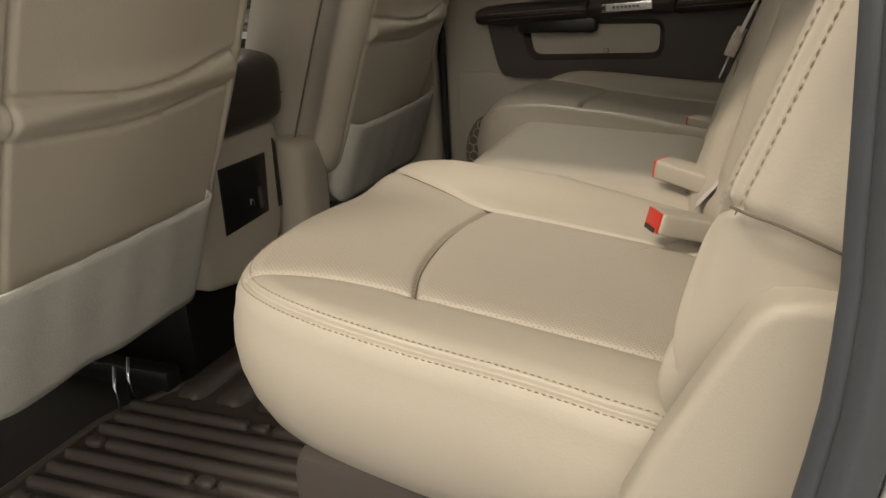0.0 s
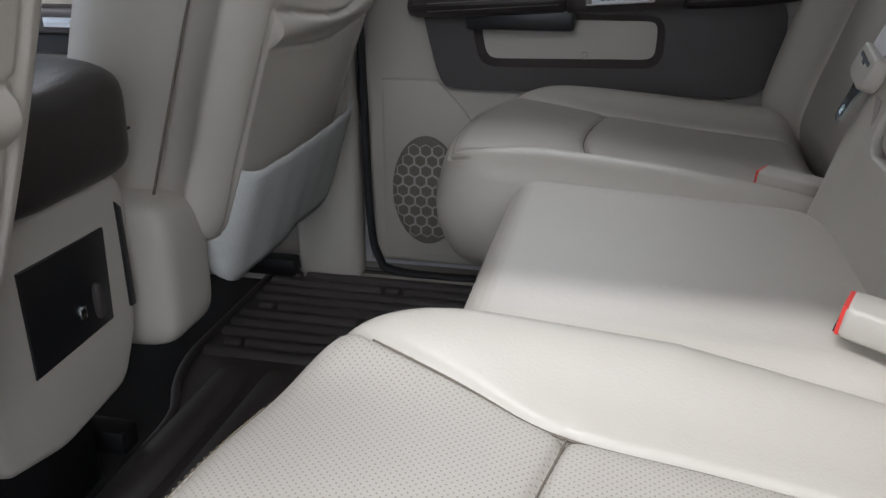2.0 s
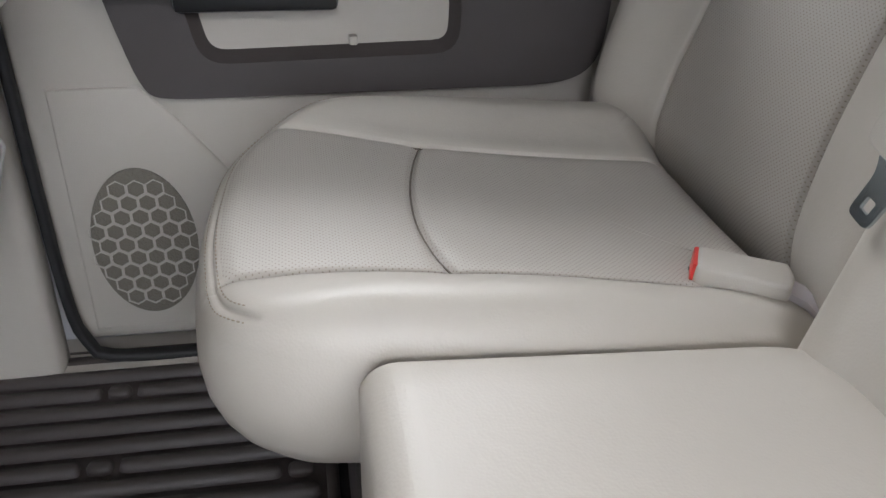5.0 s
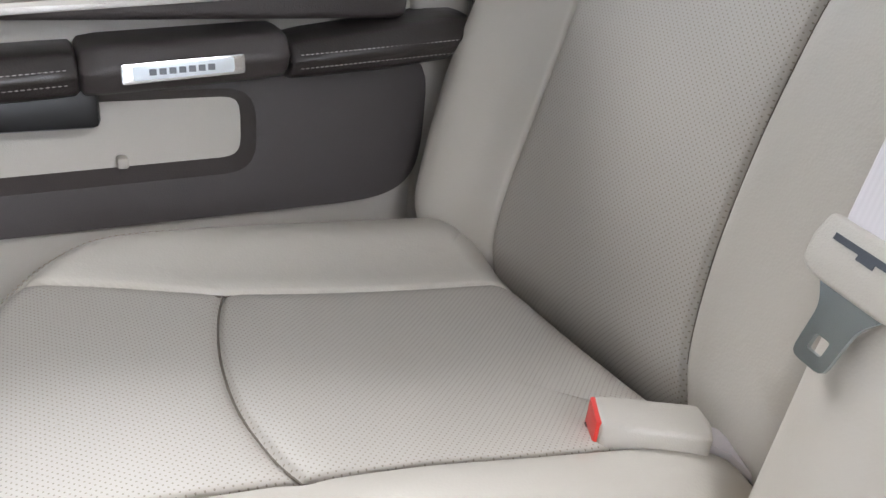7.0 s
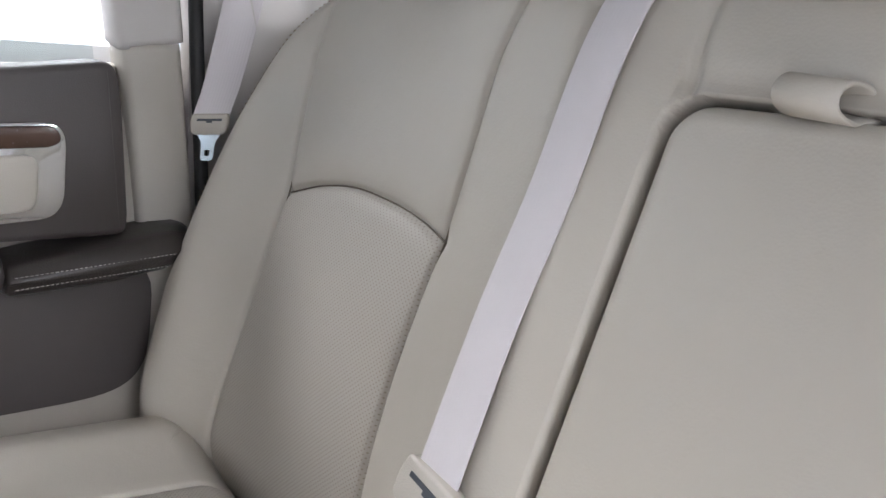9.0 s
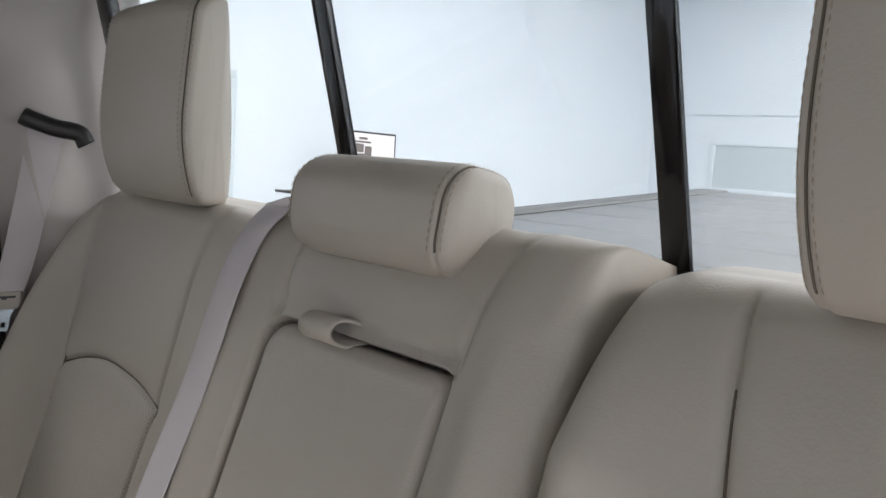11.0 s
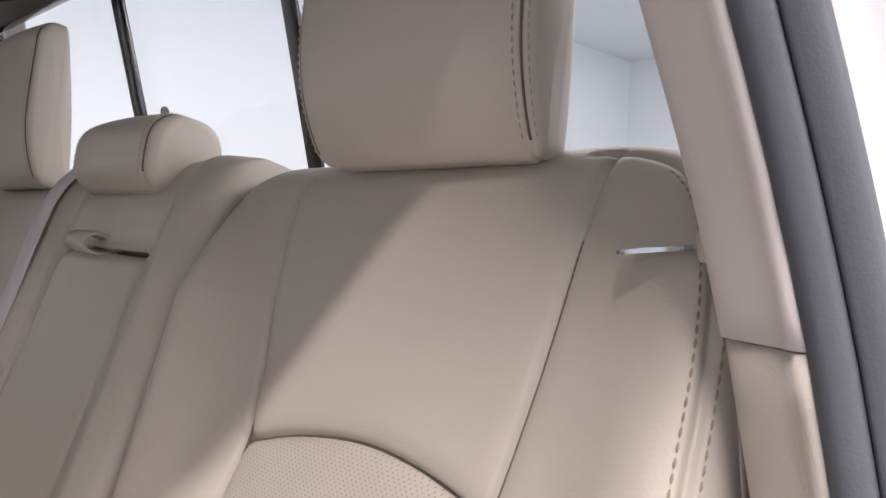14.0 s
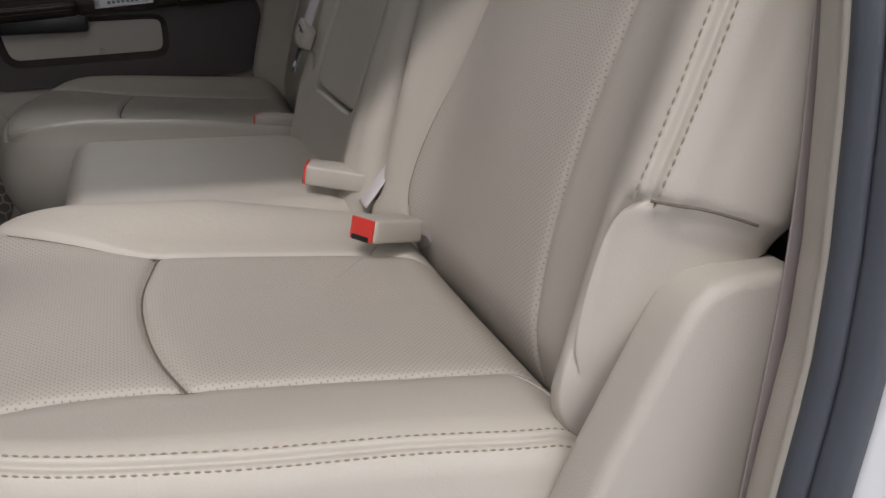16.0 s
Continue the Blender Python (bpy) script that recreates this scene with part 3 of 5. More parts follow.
B_SIDE = [(0.006, 0.003), (0.014, 0.006), (0.024, 0.009), (0.036, 0.012), (0.050, 0.013), (0.064, 0.011), (0.076, 0.004), (0.082, -0.02)]


RB_OUT = [(0.06, -0.06), (-0.012, -0.02), (-0.042, 0.05), (-0.050, 0.15), (-0.045, 0.24), (-0.030, 0.35), (-0.012, 0.43), (0.016, 0.51), (0.055, 0.562), (0.10, 0.588), (0.15, 0.596),
          (0.25, 0.590), (0.42, 0.588), (0.503, 0.578), (0.525, 0.53), (0.531, 0.40), (0.532, 0.20), (0.528, 0.05), (0.518, -0.06)]


def back_top_r(y, s):
    return back_top(y, s) - 0.034 * np.exp(-((y - 0.50) / 0.060) ** 2) * np.clip((0.60 - s) / 0.14, 0, 1)


def seat_back(flip, parent):
    outline, top = (RB_OUT, back_top_r) if flip else (LB_OUT, back_top)
    mp = back_map if not flip else (lambda a, b, h: back_map(2 * YC + 0.02 - a, b, h))
    so, si, arc = (RS_O, RS_I, R_ARC) if flip else (BS_O, BS_I, B_ARC)
    seams = [(so, 0.0026, 0.011), (si, 0.0026, 0.011), (arc, 0.004, 0.011), (so, 0.0060, 0.0030), (si, 0.0060, 0.0030), (arc, 0.0064, 0.0030), (LOBE, 0.006, 0.008), (LOBE, 0.006, 0.0026)]
    seams = seams[:-2] if flip else seams
    me = pad("backrest", outline, top, 0.035, B_SIDE, seams, below_arc(so, arc, si), mp, n=640, rings=150,
             edge_groove=(0.014, 0.0045, 0.0024, lambda y, s: np.where(y < 0.1, 1.0, 0.0) * np.clip((s - 0.172) / 0.01, 0, 1)))
    if not flip:
        me.flip_normals()
        # below the side seam the flank falls back to a lower pad
        for v in me.vertices:
            drop = np.interp(v.co.x, [-0.03, 0.01, 0.03, 0.05, 0.07, 0.10], [0.590, 0.588, 0.586, 0.580, 0.572, 0.560]) - v.co.z
            if v.co.y < 0.0 and drop > -0.012:
                k = min(1.0, -v.co.y / 0.02)
                v.co.y += k * (0.013 * (1 - math.exp(-drop / 0.010)) if drop > 0 else 0.0) + k * 0.0022 * math.exp(-(drop / 0.0030) ** 2)
        side = spline([(0.004, -0.030, 0.5895), (0.016, -0.0405, 0.5880), (0.030, -0.0475, 0.5860), (0.050, -0.0530, 0.5800), (0.070, -0.0545, 0.5720)], 40)
    ob = part("backrest", me, (leather, leather_perf), parent)
    if not flip:
        part("seam", sweep("seam", side, ring_section(0.0022, 0.0022, 6), (0, 1, 0)), seam_shade, ob, "sewn seam with groove shade in its colour")
    for line in (so, si, arc):
        seam_shade_line(line, top, 0.0078 if line is not arc else 0.0096, mp, lambda q: 0.03 < q[1] < 0.530, ob)
    if not flip:
        seam_shade_line(LOBE, top, 0.0105, mp, lambda q: q[0] > -0.012 and q[1] > 0.07, ob)
    for d in (0.0092, 0.0195):
        q, nn = rim_line(outline, d, top, 0.035, lambda y, s: (y < 0.1) & (s > 0.175) & (s < 0.57), mp)
        part("stitching", stitches("stitching", q, nn, 0.0072, 0.0050, 0.0018), leather_seam, ob, "tan thread stitching")
    return ob


seat_back(False, back_l)
seat_back(True, back_r)
AR = (0.596, 0.846, 0.10, 0.486)


C_SEAMS = [spline([(0.596, 0.486), (0.588, 0.54), (0.566, 0.60)], 20), spline([(0.832, 0.483), (0.836, 0.53), (0.828, 0.575), (0.81, 0.60)], 20)]


def centre_base(s):
    return 0.026 + 0.036 * np.clip((0.52 - s) / 0.42, 0, 1)


def centre_top(y, s):
    r = np.where(s < 0.3, 0.036, np.where(y > 0.7, 0.030, 0.014))
    qy, qs = np.abs(y - (AR[0] + AR[1]) / 2) - (AR[1] - AR[0]) / 2 + r, np.abs(s - (AR[2] + AR[3]) / 2) - (AR[3] - AR[2]) / 2 + r
    rec = np.clip((r - np.hypot(np.maximum(qy, 0), np.maximum(qs, 0)) - np.minimum(np.maximum(qy, qs), 0)) / 0.004 + 0.5, 0, 1)
    bol = 0.010 * np.exp(-((y - 0.555) / 0.025) ** 2) + 0.011 * np.exp(-((y - 0.886) / 0.026) ** 2)
    dip = 0.010 * np.exp(-((s - AR[3] - 0.012) / 0.012) ** 2) * ((y > AR[0]) & (y < AR[1]))
    for line in C_SEAMS:
        bol = bol - 0.004 * np.exp(-(dist_to(np.stack([y, s], -1), line) / 0.004) ** 2)
    return centre_base(s) + bol - 0.040 * rec - 0.4 * dip - 0.022 * np.clip((s - 0.52) / 0.08, 0, 1) ** 2


cpad = slab("middle_backrest", lines(0.508, 0.929, 150, 0.022, (AR[0], AR[1])), lines(-0.06, 0.603, 150, 0.022, (AR[2], AR[3])), centre_top, 0.022, back_map, 0.10)
cpad.flip_normals()
part("middle_backrest", cpad, leather, back_r)


def round_corner(y, s, r, a0):
    """A quarter circle inside the corner (y, s), and the straight run towards the next corner."""
    a = np.radians(np.linspace(a0, a0 + 90, 8))
    cy = y + r if a0 in (180, 90) else y - r
    cs = s + r if a0 in (180, 270) else s - r
    return np.stack([cy + r * np.cos(a), cs + r * np.sin(a)], -1)


def arm_top(y, s):
    return centre_base(s) - 0.004 + 0.007 * np.cos((y - 0.721) / 0.127 * 1.3)


arm_plan = np.vstack([round_corner(AR[0] + 0.004, AR[2] + 0.004, 0.034, 180), round_corner(AR[1] - 0.004, AR[2] + 0.004, 0.034, 270), round_corner(AR[1] - 0.004, AR[3] - 0.003, 0.030, 0), round_corner(AR[0] + 0.004, AR[3] - 0.003, 0.014, 90)])
arm = pad("armrest", arm_plan, arm_top, 0.014, [(0.01, 0.0), (0.03, 0.0)], [], None, back_map, 400, 60)
part("armrest", arm, leather, back_r, "folded-up leather centre armrest")


def headrest(parent, cy, cz, cx, w, h, d, lean, taper, r_top, r_bot, er, wedge=0.0, curl=0.0):
    """A padded headrest: a strip wrapped over front, top and back between two sewn-in end panels."""
    def arc(px, pz, r, a0, a1):
        a = np.radians(np.linspace(a0, a1, 14))
        return np.stack([px + r * np.cos(a), pz + r * np.sin(a)], -1)
    x0, x1, z0, z1 = -d / 2, d / 2, -h / 2, h / 2
    prof = np.vstack([arc(x0 + r_bot, z0 + r_bot, r_bot, 270, 180), arc(x0 + r_top, z1 - r_top, r_top, 180, 90), arc(x1 - r_top, z1 - r_top, r_top, 90, 0), arc(x1 - r_bot, z0 + r_bot, r_bot, 0, -90)])
    prof = even(prof, 220)
    tan = np.roll(prof, -1, 0) - np.roll(prof, 1, 0)
    nor = np.stack([tan[:, 1], -tan[:, 0]], -1) / np.linalg.norm(tan, axis=1)[:, None]
    if (prof * nor).sum() < 0:
        nor = -nor
    co, si = math.cos(lean), math.sin(lean)

    def place(p, y):
        """Profile points at a distance y from the middle, bowed at the front and narrowed below."""
        low = np.clip(-p[:, 1] / (h / 2), 0, 1)
        yy = y * (1 - 0.02 * low - taper * low ** 3) * (1 - 0.17 * (p[:, 0] + d / 2) / d)
        high = np.clip(p[:, 1] / h + 0.5, 0, 1)
        x = np.where(p[:, 0] > 0, p[:, 0] * (1 - wedge * high ** 1.5), p[:, 0]) + 0.010 * (2 * yy / w) ** 2 - 0.004 * np.cos(p[:, 1] / h * math.pi) * (p[:, 0] < 0) + curl * low ** 2.5 * (0.5 - p[:, 0] / d)
        return np.stack([cx + x * co + p[:, 1] * si, cy + yy, cz - x * si + p[:, 1] * co], -1)

    def inset(y):
        edge = np.clip(1 - (w / 2 - abs(y)) / er, 0, 1)
        return er * (1 - math.sqrt(max(0.0, 1 - edge * edge))) + 0.0022 * math.exp(-((w / 2 - abs(y) - er * 0.75) / 0.0022) ** 2)
    ys = np.unique(np.round(np.r_[np.linspace(-w / 2, w / 2, 40), w / 2 - np.linspace(0, er * 1.8, 26), np.linspace(0, er * 1.8, 26) - w / 2], 6))
    core = prof - nor * inset(w / 2)
    rows = [place(core * k, -w / 2 - 0.005 * (1 - k * k)) for k in (0.02, 0.3, 0.6, 0.85)]
    rows += [place(prof - nor * inset(y), y) for y in ys]
    rows += [place(core * k, w / 2 + 0.005 * (1 - k * k)) for k in (0.85, 0.6, 0.3, 0.02)]
    head = part("headrest", grid_mesh("headrest", np.array(rows), close_u=True, cap=True), leather, parent, "padded leather headrest")
    keep = prof[:, 1] > z0 + r_bot * 0.6
    start = int(np.argmin(keep))
    order = np.roll(np.arange(220), -start)
    order = order[keep[order]]
    for e in (-1, 1):
        ysm = e * (w / 2 - er * 0.75)
        line = place(prof - nor * (inset(ysm) - 0.0008), ysm)[order]
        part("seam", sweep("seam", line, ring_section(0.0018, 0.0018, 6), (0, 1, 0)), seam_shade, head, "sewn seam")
        for dy in (-0.0055, 0.0055):
            y = ysm + dy
            q0 = place(prof - nor * (inset(y) - 0.0006), y)[order]
            q1 = place(prof + nor * 0.02, y)[order]
            part("stitching", stitches("stitching", q0, q1 - q0, 0.0068, 0.0046, 0.0015), stitch_pale, head, "tan thread stitching")
    return head


headrest(back_l, 0.2500, 1.080, 0.152, 0.268, 0.240, 0.080, radians(4), 0.035, 0.030, 0.016, 0.016, 0.8, 0.032)
headrest(back_r, 1.194, 1.077, 0.154, 0.262, 0.246, 0.080, radians(4), 0.05, 0.030, 0.016, 0.016, 0.8, 0.028)
headrest(back_r, 0.722, 0.981, 0.142, 0.224, 0.090, 0.094, radians(8), 0.04, 0.034, 0.030, 0.020)

# ---------------------------------------------------------------- cab back, window and truck bed
def rear_map(y, z, h):
    """The plane of the rear window, leaning forward a little; h towards the front."""
    return np.stack([0.2395 - 0.25 * (z - 0.95) - h + 0 * y, y + 0 * z, z + 0 * y], -1)


window = setting("window_1", prism("window_1", [(0.02, 0.93), (1.42, 0.93), (1.40, 1.25), (0.05, 1.25)], rear_map, -0.012, -0.008, 0), glass, "clear glass rear sliding window of the cab", "window")
window.visible_shadow = False


def bar(a, b, w, h0=-0.006, h1=0.012):
    """A straight frame bar between two points of the window plane."""
    a, b = np.array(a, float), np.array(b, float)
    t = (b - a) / np.linalg.norm(b - a)
    n = np.array([-t[1], t[0]]) * w / 2
    return prism("window_bar", [a - n, b - n, b + n, a + n], rear_map, h0, h1, 0.003)


part("window_frame", bar((-0.01, 0.925), (1.45, 0.925), 0.05), frit, window, "black window border")
part("window_frame", bar((0.0, 1.262), (1.44, 1.262), 0.052), frit, window, "black window border")
part("window_frame", bar((0.01, 0.95), (0.03, 1.236), 0.05), frit, window, "black window border")
part("window_frame", bar((1.43, 0.95), (1.425, 1.236), 0.04), frit, window, "black window border")
part("window_divider", bar((0.509, 0.95), (0.516, 1.236), 0.025, -0.006, 0.001), frit, window, "black slider upright")
part("window_divider", bar((0.897, 0.95), (0.908, 1.236), 0.025, -0.006, 0.005), frit, window, "black slider upright")
part("window_divider", bar((0.528, 1.229), (0.896, 1.229), 0.014, -0.004, 0.012), frit, window, "black slider rail")
setting("wall_cab_rear", box("wall_cab_rear", 0.245, 0.285, -0.1, 1.54, -0.05, 0.90, 0), headliner_m, "cab back panel behind the rear seat", "wall")
setting("wall_cab_rear_upper", box("wall_cab_rear_upper", 0.085, 0.155, 0.0, 1.44, 1.289, 1.40, 0.012), headliner_m, "cab panel above the rear window", "wall")

bed = thing("truck_bed", "white pickup bed with a grey vinyl cover", "truck bed", (1.3, 0.72, 0.2))
us = np.linspace(0.40, 2.33, 240)
zs = 0.828 + 0.072 * (us - 0.4) - 0.004 * np.exp(-(((us - 0.4) % 0.235 - 0.1175) / 0.006) ** 2)
prof = np.stack([np.r_[us, us[::-1]], np.r_[zs, zs[::-1] - 0.02]], -1)
part("cover", grid_mesh("cover", np.stack([np.stack([prof[:, 0], np.full(len(prof), y), prof[:, 1]], -1) for y in np.linspace(-0.10, 1.60, 8)]), close_u=True, cap=True), tonneau_m, bed, "dark grey vinyl bed cover")
part("bed_side", box("bed_side", 0.40, 2.36, 1.60, 1.72, 0.10, 0.82, 0.02), white_paint, bed)
part("bed_side", box("bed_side", 0.40, 2.36, -0.22, -0.10, 0.10, 0.82, 0.02), white_paint, bed)
for y0, y1 in ((1.585, 1.70), (-0.20, -0.085)):
    cap_poly = [(0.40, 0.815), (2.36, 0.95), (2.36, 0.972), (0.40, 0.834)]
    part("rail_cap", prism("rail_cap", cap_poly, lambda x, z, h: np.stack([x + 0 * h, h + 0 * x, z + 0 * h], -1), y0, y1, 0.006, 2), black_plastic, bed, "black plastic rail cap")
part("tailgate", box("tailgate", 2.31, 2.36, -0.10, 1.60, 0.10, 0.92, 0.015), white_paint, bed)

# ---------------------------------------------------------------- passenger side: door, pillars
def door_map(x, z, h):
    """The passenger door's inner face; h into the cab."""
    return np.stack([x + 0 * z, 1.555 - h + 0 * x, z + 0 * x], -1)


door = tagged(new("door_1"), "closed rear passenger door with dark armrest panel", "door", kind="structure")
door.location = (-0.4, 1.56, 0.05)
part("door_skin", prism("door_skin", [(-0.795, 0.03), (-0.05, 0.03), (0.00, 0.30), (0.02, 0.42), (-0.005, 0.66), (-0.04, 0.842), (-0.795, 0.80)], door_map, -0.06, 0.0, 0.02, 3), plastic_beige, door, "beige moulded door panel")
part("lower_bulge", prism("lower_bulge", [(-0.755, 0.055), (-0.53, 0.055), (-0.53, 0.30), (-0.60, 0.39), (-0.64, 0.43), (-0.755, 0.43)], door_map, -0.005, 0.005, 0.004, 3), plastic_beige, door)

dark_poly = [(-0.668, 0.60), (-0.660, 0.545), (-0.630, 0.428), (-0.600, 0.418), (-0.08, 0.421), (-0.035, 0.435), (-0.012, 0.47), (-0.006, 0.60)]
hole = [(-0.572, 0.565), (-0.552, 0.463), (-0.215, 0.470), (-0.213, 0.565)]


def round_poly(poly, r, k=6):
    """A polygon with its corners cut to arcs, sampled densely so that a spline follows it."""
    p = np.asarray(poly, float)
    out = []
    for i in range(len(p)):
        a, b, c = p[i - 1], p[i], p[(i + 1) % len(p)]
        ra = min(r, np.linalg.norm(a - b) * 0.45)
        rc = min(r, np.linalg.norm(c - b) * 0.45)
        s, e = b + (a - b) / np.linalg.norm(a - b) * ra, b + (c - b) / np.linalg.norm(c - b) * rc
        for t in np.linspace(0, 1, k):
            out.append(s * (1 - t) ** 2 + 2 * b * t * (1 - t) + e * t * t)
        nxt = p[(i + 1) % len(p)]
        nn = p[(i + 2) % len(p)]
        rs = min(r, np.linalg.norm(nxt - b) * 0.45)
        s2 = nxt + (b - nxt) / np.linalg.norm(b - nxt) * rs
        for t in np.linspace(0, 1, 8)[1:-1]:
            out.append(e * (1 - t) + s2 * t)
    return np.array(out)


def plate_with_hole(name, outer, inner, h0, h1, hr, mapping=door_map, wall=0.02):
    """A plate with an opening, triangulated between the rims; the opening's wall slopes in to hr."""
    bm = bmesh.new()
    o, i = np.asarray(outer), np.asarray(inner)
    ci = i.mean(0)
    tg = np.roll(i, -1, 0) - np.roll(i, 1, 0)
    nv = np.stack([tg[:, 1], -tg[:, 0]], -1) / np.linalg.norm(tg, axis=1)[:, None]
    if ((i - ci) * nv).sum() > 0:
        nv = -nv
    j = i + nv * wall

    def loop(p, h):
        vs = [bm.verts.new(mapping(np.array(a), np.array(b), np.array(h))) for a, b in p]
        es = [bm.edges.new((vs[k], vs[(k + 1) % len(vs)])) for k in range(len(vs))]
        return vs, es
    vo, eo = loop(o, h1)
    vi, ei = loop(i, h1)
    bmesh.ops.triangle_fill(bm, edges=eo + ei, use_beauty=True, use_dissolve=False)
    for vs, p, h in ((vo, o, h0), (vi, j, hr)):
        w = [bm.verts.new(mapping(np.array(a), np.array(b), np.array(h))) for a, b in p]
        for k in range(len(vs)):
            m = (k + 1) % len(vs)
            bm.faces.new((vs[k], vs[m], w[m], w[k]))
    bmesh.ops.recalc_face_normals(bm, faces=bm.faces)
    me = bpy.data.meshes.new(name)
    bm.to_mesh(me)
    bm.free()
    return smooth(me, 45)


panel = part("lower_panel", plate_with_hole("lower_panel", round_poly(dark_poly, 0.05), round_poly(hole, 0.035), -0.004, 0.024, 0.003, wall=0.014), door_dark, door, "dark brown textured lower panel")
part("pocket_back", prism("pocket_back", round_poly(hole, 0.035), door_map, -0.003, 0.004, 0), plastic_beige, panel, "beige pocket lining")
part("pocket_clip", box("pocket_clip", -0.362, -0.350, 1.534, 1.552, 0.482, 0.494, 0.003), plastic_beige, panel)
part("pull_cup", box("pull_cup", -0.575, -0.375, 1.50, 1.54, 0.535, 0.580, 0.008), black_plastic, panel, "black pull cup")


def arm_section(w, z0, z1, bulge=0.006):
    """An armrest section in (outwards, z), rounded on the cab side."""
    return [(0, z0), (w * 0.55, z0 - 0.002), (w * 0.85, z0 + 0.004), (w * 0.98, z0 + 0.018), (w + bulge * 0.5, (z0 + z1) / 2), (w * 0.98, z1 - 0.016), (w * 0.86, z1 - 0.004), (w * 0.5, z1), (0, z1)]


def arm_piece(name, xs, widths, z0s, z1s, mat, label=""):
    secs = []
    for x, w, a, b in zip(xs, widths, z0s, z1s):
        sec = spline(arm_section(w, a, b), 40)
        secs.append(np.stack([np.full(len(sec), x), 1.555 - sec[:, 0], sec[:, 1]], -1))
    me = grid_mesh(name, np.array(secs), close_u=True, cap=True)
    return part(name, me, mat, door, label)


arm_f = arm_piece("armrest_front", [-0.690, -0.683, -0.665, -0.60, -0.50, -0.42, -0.396, -0.392], [0.03, 0.06, 0.078, 0.085, 0.085, 0.085, 0.084, 0.080],
                  [0.566, 0.558, 0.556, 0.558, 0.564, 0.569, 0.571, 0.574], [0.580, 0.590, 0.597, 0.604, 0.610, 0.615, 0.616, 0.612], dark_leather, "dark stitched leather armrest")
arm_h = arm_piece("handle_block", [-0.391, -0.387, -0.37, -0.29, -0.21, -0.193, -0.189], [0.078, 0.083, 0.085, 0.085, 0.085, 0.083, 0.078],
                  [0.575, 0.571, 0.571, 0.576, 0.582, 0.584, 0.588], [0.614, 0.619, 0.622, 0.627, 0.632, 0.632, 0.628], door_dark, "dark plastic handle block")
arm_b = arm_piece("armrest_rear", [-0.188, -0.184, -0.16, -0.08, -0.01, 0.02, 0.032, 0.037], [0.080, 0.085, 0.088, 0.090, 0.088, 0.075, 0.055, 0.03],
                  [0.584, 0.581, 0.582, 0.588, 0.596, 0.602, 0.608, 0.616], [0.616, 0.621, 0.626, 0.637, 0.647, 0.648, 0.644, 0.634], dark_leather, "dark stitched leather armrest")
for ob, x0, x1, zz, y0 in ((arm_f, -0.64, -0.40, 0.576, 1.468), (arm_b, -0.182, 0.0, 0.602, 1.463)):
    for dz in (0.0075, -0.0065):
        xs = np.linspace(x0, x1, 50)
        z = zz + dz + (xs - x0) * 0.07
        ln = np.stack([xs, np.full(50, y0 + 0.0012), z], -1)
        part("stitching", stitches("stitching", ln, np.tile([0, -1, 0.0], (50, 1)), 0.0052, 0.0036, 0.0011), pillar_grey, ob, "pale thread stitching")
badge = part("badge", prism("badge", round_poly([(-0.356, 0.585), (-0.238, 0.593), (-0.238, 0.613), (-0.356, 0.605)], 0.004), door_map, 0.084, 0.0905, 0.0015), chrome, arm_h, "bright metal name plate")
part("badge_field", prism("badge_field", round_poly([(-0.345, 0.5888), (-0.249, 0.5953), (-0.249, 0.6095), (-0.345, 0.603)], 0.003), door_map, 0.090, 0.0912, 0.0004), material("badge_silver", (0.72, 0.76, 0.80), 0.35, metal=0.3, vary=0), badge)
bm = bmesh.new()
for k in range(7):
    x = -0.330 + k * 0.0092
    box_bm(x, x + 0.0066, 1.4632, 1.4640, 0.5942 + k * 0.0006, 0.6002 + k * 0.0006, 0, 1, bm)
me = bpy.data.meshes.new("lettering")
bm.to_mesh(me)
bm.free()
part("lettering", me, material("lettering_grey", (0.16, 0.17, 0.19), 0.5, vary=0), badge, "grey unreadable lettering")

upper_poly = [(-0.80, 0.640), (-0.050, 0.640), (-0.046, 0.66), (-0.052, 0.80), (-0.057, 0.838), (-0.070, 0.848), (-0.12, 0.842), (-0.30, 0.822), (-0.80, 0.80)]
ring_out = round_poly([(-0.70, 0.628), (-0.134, 0.667), (-0.120, 0.685), (-0.116, 0.762), (-0.128, 0.778), (-0.70, 0.760)], 0.016)
part("upper_panel", prism("upper_panel", round_poly(upper_poly, 0.015), door_map, -0.004, 0.055, 0.010, 3), door_dark, door, "dark brown textured upper panel")
trim_plate = part("trim_insert", prism("trim_insert", ring_out, door_map, 0.050, 0.060, 0.003), chrome, door, "chrome trim ring")
part("insert_pad", prism("insert_pad", round_poly([(-0.69, 0.640), (-0.156, 0.677), (-0.149, 0.69), (-0.147, 0.734), (-0.156, 0.742), (-0.69, 0.726)], 0.012), door_map, 0.056, 0.066, 0.006, 3), plastic_beige, trim_plate, "beige padded insert")
part("wood_strip", prism("wood_strip", round_poly([(-0.69, 0.732), (-0.135, 0.749), (-0.122, 0.755), (-0.124, 0.768), (-0.134, 0.774), (-0.69, 0.757)], 0.006), door_map, 0.056, 0.064, 0.004), wood_dark, trim_plate, "dark wood strip")
gl = part("window_pane", prism("window_pane", [(-0.80, 0.80), (-0.06, 0.83), (-0.10, 1.06), (-0.16, 1.30), (-0.80, 1.30)], lambda x, z, h: door_map(x, z, h - 0.24 * np.maximum(0, z - 0.86) * -1), -0.03, -0.026, 0), glass, door)
gl.visible_shadow = False

